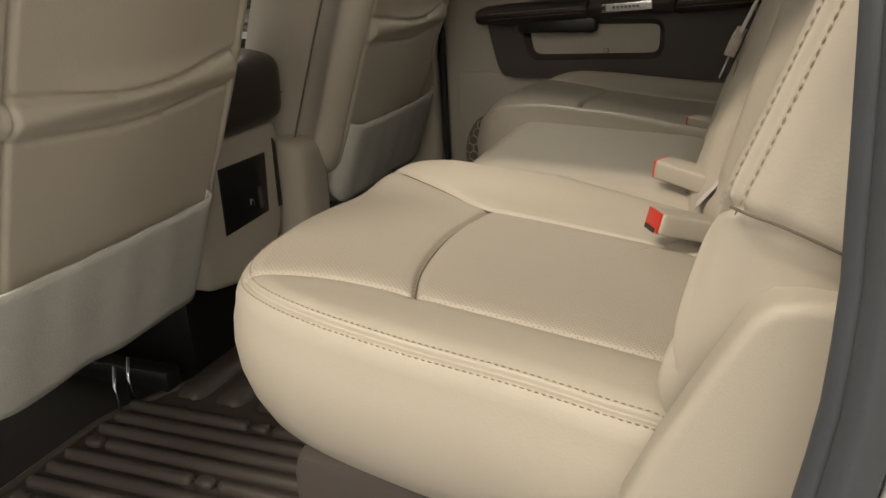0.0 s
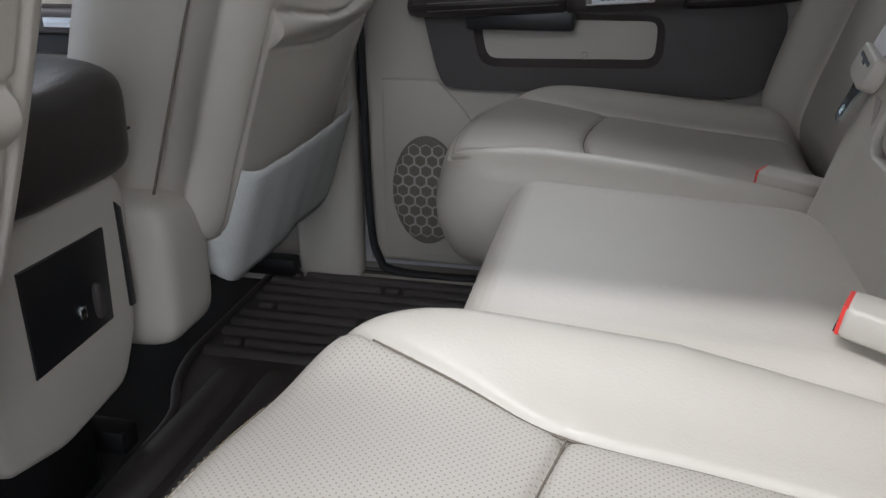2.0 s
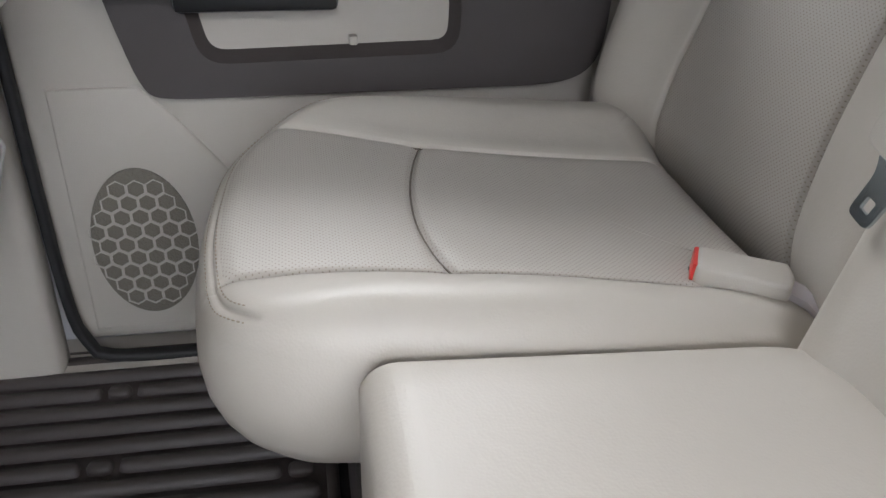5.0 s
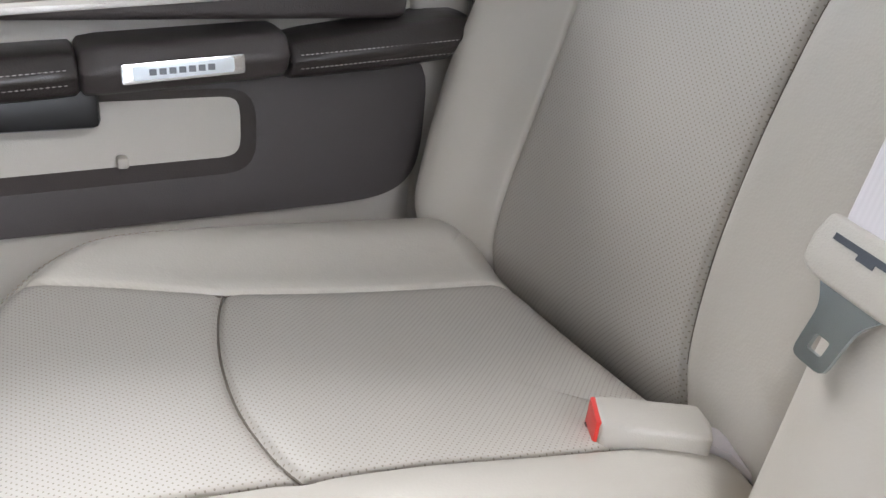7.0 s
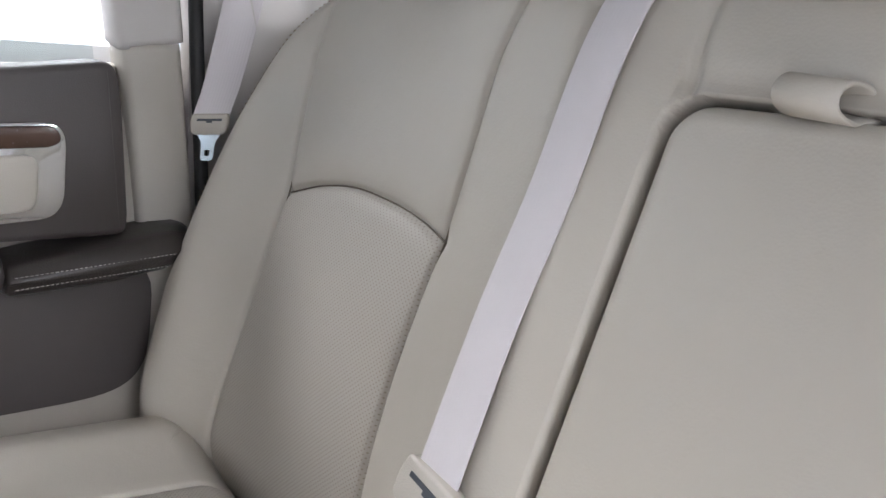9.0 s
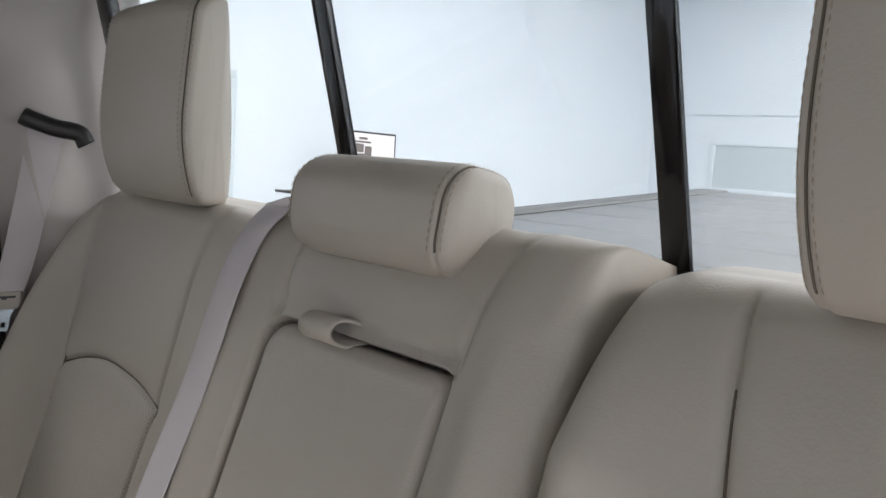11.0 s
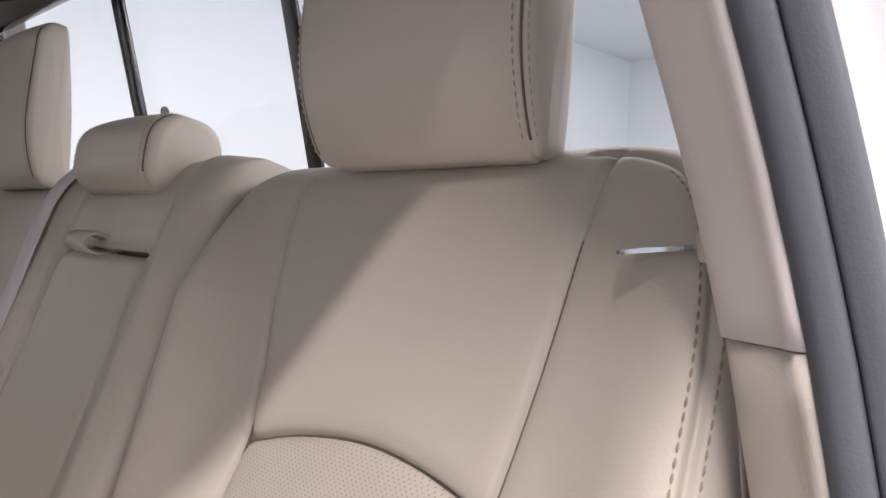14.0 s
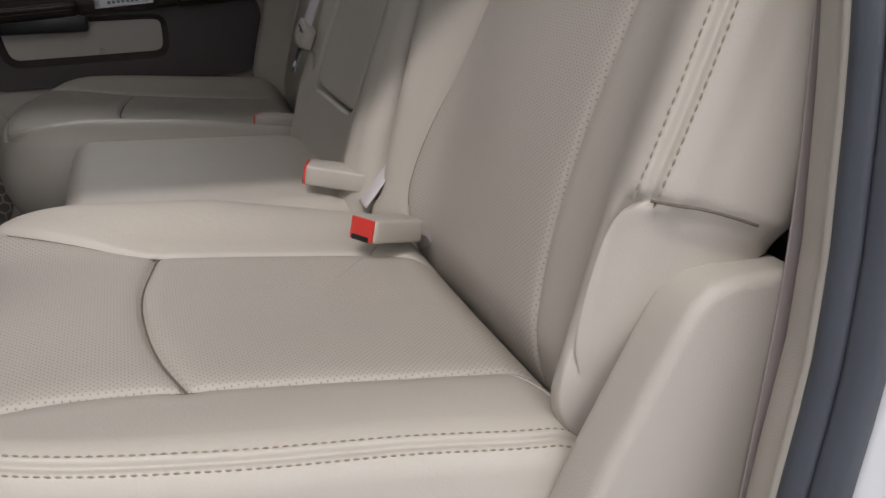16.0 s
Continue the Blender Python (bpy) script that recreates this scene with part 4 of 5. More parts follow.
# speaker grille with raised hexagon ribs
speaker = part("speaker_grille", prism("speaker_grille", [( -0.663 + 0.073 * math.cos(a), 0.200 + 0.117 * math.sin(a)) for a in np.linspace(0, 2 * math.pi, 48, endpoint=False)], door_map, 0.002, 0.0085, 0.002), grille_m, door, "perforated oval speaker grille")
bm = bmesh.new()
R6 = 0.0145
for row in range(-7, 8):
    for col in range(-5, 6):
        cx = -0.663 + col * R6 * 1.732 + (R6 * 0.866 if row % 2 else 0)
        cz = 0.200 + row * R6 * 1.5
        if ((cx + 0.663) / 0.068) ** 2 + ((cz - 0.200) / 0.110) ** 2 > 1:
            continue
        pts = [(cx + R6 * math.sin(k * math.pi / 3), cz + R6 * math.cos(k * math.pi / 3)) for k in range(6)]
        inn = [(cx + (R6 - 0.0022) * math.sin(k * math.pi / 3), cz + (R6 - 0.0022) * math.cos(k * math.pi / 3)) for k in range(6)]
        vo = [bm.verts.new(door_map(np.array(a), np.array(b), np.array(0.0105))) for a, b in pts]
        vi = [bm.verts.new(door_map(np.array(a), np.array(b), np.array(0.0105))) for a, b in inn]
        vd = [bm.verts.new(door_map(np.array(a), np.array(b), np.array(0.0075))) for a, b in inn]
        for k in range(6):
            m = (k + 1) % 6
            bm.faces.new((vo[k], vo[m], vi[m], vi[k]))
            bm.faces.new((vi[k], vi[m], vd[m], vd[k]))
me = bpy.data.meshes.new("hexagon_ribs")
bm.to_mesh(me)
bm.free()
part("hexagon_ribs", me, plastic_beige, speaker, "raised hexagon ribs")["kind"] = "stuff"


def strip(name, pts, w, d, mat, label, category="trim", parent=None, power=3.0, up=(0, 1, 0)):
    path = spline(pts, 60)
    me = sweep(name, path, ring_section(w, d, 16, power), up)
    return tagged(part(name, me, mat, parent), label, category, kind="structure") if parent is None else part(name, me, mat, parent, label)


setting("body_side_passenger", box("body_side_passenger", -1.8, 0.40, 1.625, 1.66, -0.35, 0.86, 0), white_paint, "white painted body side on the passenger side", "wall")
# seals and pillars, passenger side
strip("door_seal", [(-0.80, 1.535, 0.90), (-0.79, 1.535, 0.50), (-0.782, 1.53, 0.15), (-0.765, 1.53, 0.05), (-0.72, 1.53, 0.02), (-0.5, 1.535, 0.015), (-0.2, 1.54, 0.015)], 0.015, 0.022, seal_black, "black rubber seal round the passenger door")
strip("b_pillar_trim", [(-0.87, 1.53, 0.0), (-0.87, 1.53, 0.3), (-0.88, 1.53, 0.7), (-0.86, 1.47, 1.05), (-0.82, 1.40, 1.34)], 0.14, 0.06, plastic_beige, "beige plastic pillar trim behind front seat", up=(0, 1, 0), power=5)
strip("c_pillar_trim", [(0.020, 1.57, 0.25), (0.020, 1.57, 0.50), (0.014, 1.57, 0.66), (-0.004, 1.57, 0.868)], 0.075, 0.06, plastic_beige, "beige plastic pillar trim beside rear seat", up=(0, 1, 0), power=6)
strip("c_pillar_upper", [(-0.004, 1.57, 0.872), (-0.02, 1.55, 0.96), (-0.06, 1.49, 1.15), (-0.12, 1.41, 1.35)], 0.085, 0.06, pillar_grey, "grey cloth covered upper pillar", up=(0, 1, 0), power=6)
strip("door_seal_rear", [(0.056, 1.535, 0.28), (0.064, 1.535, 0.50), (0.058, 1.535, 0.70), (0.046, 1.53, 0.90), (0.030, 1.50, 1.05), (-0.02, 1.42, 1.30)], 0.016, 0.02, seal_black, "black rubber seal beside rear pillar", up=(0, 1, 0))
setting("quarter_trim", prism("quarter_trim", [(0.06, 0.02), (0.36, 0.02), (0.36, 0.88), (0.30, 1.00), (0.20, 1.35), (-0.03, 1.35), (0.05, 0.90)], lambda x, z, h: np.stack([x + 0 * z, 1.575 - h - 0.30 * np.maximum(0, z - 0.86), z + 0 * x], -1), -0.03, 0.0, 0), pillar_grey, "grey rear quarter trim beside passenger seat back", "wall")
setting("sill", box("sill", -1.6, 0.1, 1.50, 1.60, -0.05, 0.012, 0.008), plastic_beige, "beige plastic door sill", "trim")
setting("front_door_panel", box("front_door_panel", -1.75, -0.95, 1.56, 1.62, 0.02, 0.82, 0.02), plastic_beige, "beige front passenger door with dark armrest", "door")
fd = bpy.data.objects["front_door_panel"]
part("upper_panel", box("upper_panel", -1.74, -0.96, 1.52, 1.565, 0.60, 0.81, 0.012, 3), door_dark, fd, "dark upper panel")
part("armrest", box("armrest", -1.70, -0.98, 1.475, 1.565, 0.508, 0.562, 0.018, 3), dark_leather, fd, "dark armrest")
part("pull_cup", box("pull_cup", -1.66, -1.38, 1.50, 1.562, 0.462, 0.512, 0.01, 3), black_plastic, fd, "black pull cup")
part("badge", box("badge", -1.44, -1.30, 1.468, 1.478, 0.524, 0.544, 0.002), chrome, fd, "bright metal name plate")
part("switch_panel", box("switch_panel", -1.60, -1.05, 1.505, 1.525, 0.655, 0.672, 0.004), chrome, fd, "chrome trim strip")

# ---------------------------------------------------------------- driver side pillar, seals, outer body
PIL_Z = [0.0, 0.30, 0.42, 0.50, 0.57, 0.67, 0.72, 0.80, 0.87, 0.92, 0.96, 1.0, 1.05, 1.20, 1.36]
PIL_X = [0.020, 0.038, 0.050, 0.062, 0.065, 0.060, 0.057, 0.057, 0.051, 0.041, 0.027, 0.011, -0.012, -0.085, -0.165]
PIL_Y = [-0.126, -0.126, -0.125, -0.122, -0.119, -0.115, -0.111, -0.096, -0.083, -0.074, -0.068, -0.062, -0.056, -0.036, -0.015]


def pil_x(z):
    return np.interp(z, PIL_Z, PIL_X)


def pil_y(z):
    return np.interp(z, PIL_Z, PIL_Y)


def pillar_strip(name, z0, z1, section, mat, label, grow=0.0):
    zs = np.linspace(z0, z1, 40)
    rows = []
    for z in zs:
        rows.append([(float(pil_x(z)) + a, float(pil_y(z)) + b, z) for a, b in section])
    me = grid_mesh(name, np.array(rows), close_u=True, cap=True)
    return setting(name, me, mat, label, "trim")


def sec(points, n=40):
    return spline(points, n, True).tolist()


PILLAR = [(0.0015, 0.001), (0.007, 0.014), (0.014, 0.030), (0.020, 0.041), (0.028, 0.047), (0.046, 0.046), (0.060, 0.02), (0.030, -0.003)]
pillar_strip("driver_pillar_lower", -0.02, 0.8658, sec(PILLAR), plastic_beige, "beige plastic pillar trim beside the open door")
pillar_strip("driver_pillar_upper", 0.8668, 1.36, sec([(a - 0.001, b * 1.03) for a, b in PILLAR]), pillar_grey, "grey cloth covered upper pillar by the open door")
pillar_strip("driver_door_seal", -0.02, 1.36, sec([(0.001, 0.0), (-0.001, -0.006), (0.003, -0.0125), (0.009, -0.0150), (0.025, -0.012), (0.022, 0.0), (0.008, 0.0015)]), rubber, "dark rubber seal round the open door")
pillar_strip("driver_door_flange", -0.02, 1.36, sec([(0.0105, -0.0150), (0.0095, -0.0195), (0.014, -0.026), (0.021, -0.029), (0.036, -0.024), (0.03, -0.014)]), rubber, "dark rubber outer seal lip of the door")
pillar_strip("body_side", -0.40, 1.36, sec([(0.050, -0.014), (0.047, -0.030), (0.056, -0.06), (0.10, -0.09), (0.27, -0.10), (0.27, -0.02)]), white_paint, "white painted body side at the door opening")
setting("driver_door_header", box("driver_door_header", -1.5, 0.10, 0.0, 0.06, 1.272, 1.365, 0.006, 3), pillar_grey, "grey trim over the open driver side door", "trim")
setting("passenger_door_header", box("passenger_door_header", -1.5, 0.0, 1.38, 1.47, 1.29, 1.365, 0.02, 3), pillar_grey, "grey trim over the passenger side windows", "trim")
# ---------------------------------------------------------------- seat side trim
def side_map(x, z, h):
    return np.stack([x + 0 * z, -0.064 + h + 0 * x, z + 0 * x], -1)


def side_trim(flip):
    poly = [(-0.060, 0.10), (-0.058, 0.360), (-0.034, 0.416), (-0.018, 0.448), (-0.003, 0.478), (0.012, 0.508), (0.022, 0.525), (0.036, 0.537), (0.054, 0.541), (0.080, 0.541), (0.105, 0.538), (0.105, 0.10)]
    mp = side_map if not flip else (lambda x, z, h: side_map(x, z, h) * np.array([1, -1, 1]) + np.array([0, 2 * YC, 0]))
    return part("side_trim", prism("side_trim", poly, mp, 0.0, 0.048, 0.010, 5), plastic_beige, bench_r if flip else bench_l, "moulded beige plastic hinge trim")


side_trim(False)

# ---------------------------------------------------------------- front seats
F_LEAN = radians(19)


def front_map(flip):
    def mp(y, s, h):
        yy = 2 * YC - y if flip else y
        return np.stack([-0.862 + s * math.sin(F_LEAN) + h * math.cos(F_LEAN) + 0 * y, yy + 0 * s, 0.20 + s * math.cos(F_LEAN) - h * math.sin(F_LEAN) + 0 * y], -1)
    return mp


F_OUT = [(0.06, 0.10), (0.02, 0.25), (0.00, 0.45), (0.02, 0.65), (0.07, 0.73), (0.27, 0.74), (0.46, 0.73), (0.52, 0.65), (0.535, 0.45), (0.525, 0.25), (0.50, 0.10), (0.27, 0.08)]


def front_top(y, s):
    hem = 0.014 * np.exp(-((s - 0.425 + 0.10 * (y - 0.27) ** 2) / 0.02) ** 2) * (np.abs(y - 0.27) < 0.205)
    return hem + 0.012 * np.exp(-((y - 0.27) / 0.16) ** 2)


def front_seat(flip):
    label = "beige leather front seat seen from behind, map pocket"
    th = thing("front_seat", label, "car seat", (-1.1, 0.27 if not flip else 1.17, 0.1), "front seats")
    mp = front_map(flip)
    lines = [(spline([(0.075, 0.12), (0.07, 0.4), (0.08, 0.73)], 30), 0.006, 0.005), (spline([(0.475, 0.12), (0.485, 0.4), (0.475, 0.73)], 30), 0.006, 0.005),
             (spline([(0.07, 0.447), (0.27, 0.430), (0.48, 0.447)], 30), 0.010, 0.004), (spline([(0.07, 0.395), (0.27, 0.382), (0.48, 0.395)], 30), 0.004, 0.004)]
    side = [(0.0, 0.0), (0.05, 0.012), (0.10, 0.018), (0.15, 0.010), (0.20, -0.02), (0.21, -0.06)]
    me = pad("backrest", F_OUT, front_top, 0.05, side, lines, None, mp, 300, 80)
    if flip:
        me.flip_normals()
    part("backrest", me, leather, th)
    flank = spline([mp(np.array(yv), np.array(sv), np.array(-0.075)) for yv, sv in ((0.552, 0.16), (0.555, 0.25), (0.558, 0.45), (0.545, 0.66))], 40)
    part("flank_seam", sweep("flank_seam", flank, ring_section(0.004, 0.004, 8), (0, 1, 0)), seam_shade, th, "dark sewn flank seam")
    # valance
    edge = spline([(-0.01, 0.006), (0.02, 0.020), (0.10, 0.027), (0.25, 0.030), (0.40, 0.028), (0.452, 0.022), (0.468, 0.002), (0.474, -0.05), (0.472, -0.11)], 60)
    v = np.linspace(0, 1, 14)[:, None]
    u = np.linspace(0, 1, 60)[None]
    yy, hh = edge[:, 0][None] + 0 * v, edge[:, 1][None] + 0.0022 * np.sin(u * 13 + v * 3) * (1 - v) + 0.0008 * np.sin(u * 41 + 2)
    low = 0.036 + 0.020 * np.clip((u - 0.72) / 0.12, 0, 1) ** 2 + 0.003 * np.sin(u * 23)
    s = low + v * (0.220 - low)
    out = mp(yy, s, hh)
    inn = mp(yy, s, hh - 0.005)
    rows = np.concatenate([out, inn[::-1]], 0)
    part("valance", grid_mesh("valance", rows, close_v=True), valance_m, th, "pale loose fabric valance")
    y0, y1 = (0.03, 0.51)
    if flip:
        y0, y1 = 2 * YC - y1, 2 * YC - y0
    cx = pillow("seat_cushion", -1.12, (y0 + y1) / 2, 0.33, 0.52, y1 - y0 + 0.05, 0.24, 5.0)
    part("seat_cushion", cx, leather, th)
    ys = 0.545 if not flip else 2 * YC - 0.545
    if flip:
        part("side_shield", pillow("side_shield", -0.965, ys, 0.290, 0.26, 0.13, 0.21, 6.0), plastic_beige, th, "pale plastic side shield")
    part("rail", box("rail", -1.35, -0.94, ys - 0.07, ys - 0.03, 0.01, 0.05, 0.006), black_plastic, th, "black seat rail")
    part("rail", box("rail", -1.35, -0.94, 2 * (0.27 if not flip else 1.17) - ys + 0.03, 2 * (0.27 if not flip else 1.17) - ys + 0.07, 0.01, 0.05, 0.006), black_plastic, th, "black seat rail")
    return th


front_seat(False)
front_seat(True)

# ---------------------------------------------------------------- centre console
console = thing("centre_console", "beige console with black lid and rear vents", "console", (-1.1, 0.70, 0.0))


def console_map(y, z, h):
    return np.stack([-0.880 + h + 0.02 * np.clip((0.3 - z) / 0.3, 0, 1) + 0 * y, y + 0 * z, z + 0 * y], -1)


body_poly = [(0.545, 0.185), (0.64, 0.165), (0.77, 0.178), (0.815, 0.24), (0.838, 0.40), (0.825, 0.445), (0.59, 0.445), (0.575, 0.40), (0.55, 0.24)]
part("console_body", prism("console_body", round_poly(body_poly, 0.02), console_map, -0.55, 0.0, 0.014, 4), plastic_beige, console)
part("console_foot", box("console_foot", -1.40, -0.96, 0.58, 0.80, -0.012, 0.20, 0.01), black_plastic, console, "dark recessed console foot")
vent = part("vent_panel", prism("vent_panel", [(0.617, 0.268), (0.763, 0.273), (0.773, 0.389), (0.622, 0.392)], console_map, -0.01, 0.005, 0.003), black_plastic, console, "black rear vent panel")
part("knob", pillow("knob", -0.871, 0.735, 0.31, 0.012, 0.012, 0.045, 3), door_dark, vent)
part("switch", box("switch", -0.877, -0.870, 0.700, 0.712, 0.30, 0.315, 0.002), chrome, vent)
part("vent_slot", prism("vent_slot", [(0.803, 0.27), (0.813, 0.27), (0.815, 0.40), (0.805, 0.41)], console_map, -0.01, 0.004, 0.001), black_plastic, console, "narrow black slot")
part("lid", pillow("lid", -1.13, 0.722, 0.515, 0.56, 0.29, 0.15, 5.5, 0.03), dark_leather, console, "black leather armrest lid")
part("lid_joint", box("lid_joint", -1.40, -0.868, 0.600, 0.846, 0.492, 0.495, 0), black_plastic, console)

# ---------------------------------------------------------------- floor mat
mat_t = thing("floor_mat", "dark brown ribbed rubber mat across the rear floor", "floor mat", (-0.7, 0.72, 0.0))
outline = round_poly([(-1.0, 0.0), (-0.42, 0.0), (-0.42, 1.555), (-1.0, 1.555), (-1.0, 1.12), (-0.975, 1.03), (-0.93, 0.95), (-0.92, 0.55), (-0.965, 0.45), (-1.0, 0.38)], 0.05)
part("mat_sheet", prism("mat_sheet", outline, flat_map, -0.012, 0.004, 0.003), mat_rubber, mat_t)
rim = np.vstack([outline, outline[:1]])
rim3 = np.stack([rim[:, 0], rim[:, 1], np.full(len(rim), 0.006)], -1)
part("mat_rim", sweep("mat_rim", rim3, ring_section(0.016, 0.014, 10), (0, 0, 1)), mat_rubber, mat_t, "raised mat rim")


def rib(x0, y0, x1, y1, w=0.018, h=0.011):
    a, b = np.array([x0, y0]), np.array([x1, y1])
    t = (b - a) / np.linalg.norm(b - a)
    q = np.array([-t[1], t[0]])
    e = min(0.3, 0.5 * w / np.linalg.norm(b - a))
    path = [(a + (b - a) * k) for k in (0, 0.3 * e, e, 0.5, 1 - e, 1 - 0.3 * e, 1)]
    n = len(path)
    sec_ = [(-0.5, 0.0), (-0.36, 0.9), (0, 1.0), (0.36, 0.9), (0.5, 0.0)]
    rows = []
    for i, p in enumerate(path):
        s = (0.45, 0.85, 1.0, 1.0, 1.0, 0.85, 0.45)[i]
        rows.append([(p[0] + q[0] * w * u * s, p[1] + q[1] * w * u * s, 0.003 + h * v * (0.25 if i in (0, n - 1) else 1)) for u, v in sec_])
    return grid_mesh("rib", np.array(rows))


for side_y in (0, 1):
    for k in range(11):
        yy = (0.426 - k * 0.0385) if side_y == 0 else (1.148 + k * 0.0385)
        stud = {0: -0.715, 1: -0.945 if side_y else -0.47, 3: -0.46 if side_y else -0.960}.get(k % 4)
        cuts = [-0.985, -0.435] if stud is None else [-0.985, stud - 0.024, stud + 0.024, -0.435]
        for a, b in zip(cuts[::2], cuts[1::2]):
            if b - a > 0.02:
                part("rib", rib(a, yy, b, yy, 0.023, 0.013), mat_rubber, mat_t)
        if stud is not None:
            part("stud", pillow("stud", stud, yy, 0.006, 0.034, 0.024, 0.020, 3, 0, 12, 8), mat_rubber, mat_t)
for k in range(6):
    x = -0.905 + k * 0.084
    part("rib", rib(x, 0.475, x + 0.012, 1.098, 0.066, 0.015), mat_rubber, mat_t, "wide raised rib")
part("emblem", box("emblem", -0.70, -0.58, 1.485, 1.535, 0.002, 0.010, 0.003), mat_rubber, mat_t, "raised moulded emblem plate")
bracket = thing("floor_bracket", "bright steel bracket on the floor under seat", "bracket", (-0.97, 0.33, 0.0))
for dy in (0.0, 0.035):
    part("bar", sweep("bar", [(-0.985, 0.40 + dy, 0.0), (-0.995, 0.405 + dy, 0.05), (-1.0, 0.42 + dy, 0.085)], ring_section(0.008, 0.005, 8), (0, 1, 0)), steel, bracket)

# ---------------------------------------------------------------- belts and buckles
def band(name, pts, width, across, thick=0.0022, n=60):
    """A strap through points; across gives its width direction at each point."""
    p = spline(pts, n)
    a = spline(across, n)
    a /= np.linalg.norm(a, axis=1)[:, None]
    t = np.gradient(p, axis=0)
    nn = np.cross(t, a)
    nn /= np.linalg.norm(nn, axis=1)[:, None]
    w = a * width / 2
    u = nn * thick / 2
    rows = np.stack([p - w - u * 0.3, p - w * 0.96 - u, p + w * 0.96 - u, p + w - u * 0.3, p + w + u * 0.3, p + w * 0.96 + u, p - w * 0.96 + u, p - w + u * 0.3], 1)
    ln = np.r_[0, np.cumsum(np.linalg.norm(np.diff(p, axis=0), axis=1))]
    per = np.array([0, 0.001, width, width + 0.001, width + 0.002, width + 0.003, width * 2, width * 2 + 0.001])
    uv = np.stack(np.broadcast_arrays(per[None] / 1.0, ln[:, None]), -1)
    return grid_mesh(name, rows, close_u=True, uv=uv, cap=True)


def B(y, s, h):
    return back_map(np.array(y), np.array(s), np.array(h)).tolist()


belt = thing("seat_belt", "lavender grey belt hanging over the seat back", "seat belt", (0.1, 0.9, 0.5), "rear seat belts")
ac = [(-0.02, 0.97, 0.22), (-0.02, 0.97, 0.22), (-0.01, 0.98, 0.20), (0, 0.985, 0.17), (0, 0.99, 0.10), (0, 1, 0.02)]
part("webbing", band("webbing", [B(0.903, 0.175, 0.077), B(0.909, 0.30, 0.060), B(0.905, 0.40, 0.049), B(0.900, 0.50, 0.045), B(0.892, 0.555, 0.038), B(0.881, 0.586, 0.026)], 0.042, ac), web_m, belt)
part("webbing", band("webbing", [B(0.881, 0.586, 0.026), B(0.866, 0.601, 0.002), B(0.845, 0.601, -0.04)], 0.044, [(0, 1, 0.02)] * 3, n=16), web_m, belt)
part("webbing", band("webbing", [B(0.880, 0.150, 0.066), B(0.878, 0.07, 0.056), B(0.870, -0.02, 0.030)], 0.047, [(0, 0.98, 0.15), (0, 1, 0.05), (0, 1, 0)], n=24), material("belt_tail", (0.36, 0.31, 0.29), 0.8, vary=0.08), belt, "lower webbing with shade in its brown colour with label")


def tongue(parent, origin, ux, uy, un, with_slot=True):
    """A latch tongue: plastic holder and a steel blade. ux across, uy towards the tip, un out."""
    o, ux, uy, un = (np.array(v, float) for v in (origin, ux, uy, un))

    def mp(a, b, h):
        return (o + np.multiply.outer(a, ux) + np.multiply.outer(b, uy) + np.multiply.outer(h, un))
    hold = part("holder", prism("holder", round_poly([(-0.036, -0.022), (0.036, -0.022), (0.039, -0.006), (0.036, 0.010), (0.026, 0.014), (-0.026, 0.014), (-0.036, 0.010), (-0.039, -0.006)], 0.004, 4), mp, -0.009, 0.009, 0.003, 3), plastic_beige, parent, "pale plastic latch holder")
    outer = round_poly([(-0.026, 0.010), (0.026, 0.010), (0.014, 0.026), (0.0125, 0.058), (-0.0125, 0.058), (-0.014, 0.026)], 0.006, 4)
    inner = round_poly([(-0.0055, 0.040), (0.0055, 0.040), (0.0055, 0.050), (-0.0055, 0.050)], 0.002, 4)
    part("blade", plate_with_hole("blade", outer, inner, -0.0014, 0.0014, -0.0014, mp, 0.0004), steel, parent, "steel latch blade")
    part("slot", prism("slot", [(-0.025, -0.0135), (0.025, -0.0135), (0.025, -0.0095), (0.006, -0.0095), (0.006, -0.0065), (-0.006, -0.0065), (-0.006, -0.0095), (-0.025, -0.0095)], mp, 0.0082, 0.0096, 0), rubber, parent, "dark webbing slot")
    return hold


d8 = np.array(B(0.912, 0.105, 0.084)) - np.array(B(0.902, 0.172, 0.078))
d8 /= np.linalg.norm(d8)
a8 = np.array([0.0, 0.95, 0.0]) + np.array(B(0, -0.30, 0)) - np.array(B(0, 0, 0))
a8 = a8 - d8 * (a8 @ d8)
a8 /= np.linalg.norm(a8)
tongue(belt, B(0.898, 0.166, 0.078), -a8, d8, np.cross(d8, -a8))

belt2 = thing("seat_belt", "lavender grey belt with black guide at passenger pillar", "seat belt", (0.1, 1.5, 0.7), "rear seat belts")
part("webbing", band("webbing", [(0.098, 1.452, 1.046), (0.088, 1.475, 0.95), (0.075, 1.505, 0.84), (0.062, 1.515, 0.785)], 0.047, [(0.88, -0.40, -0.12), (0.88, -0.42, 0.0), (0.86, -0.46, 0.1), (0.85, -0.48, 0.1)]), web_m, belt2)
part("guide", sweep("guide", spline([(0.068, 1.462, 1.050), (0.076, 1.458, 1.046), (0.106, 1.448, 1.036), (0.136, 1.438, 1.030), (0.146, 1.434, 1.014)], 30), ring_section(0.03, 0.026, 14, 3), (0, 0, 1)), black_plastic, belt2, "black shoulder belt guide")
tongue(belt2, (0.060, 1.515, 0.772), (0.52, -0.34, 0.05), (-0.07, 0.0, -0.75), (-0.4, -0.55, 0.05))

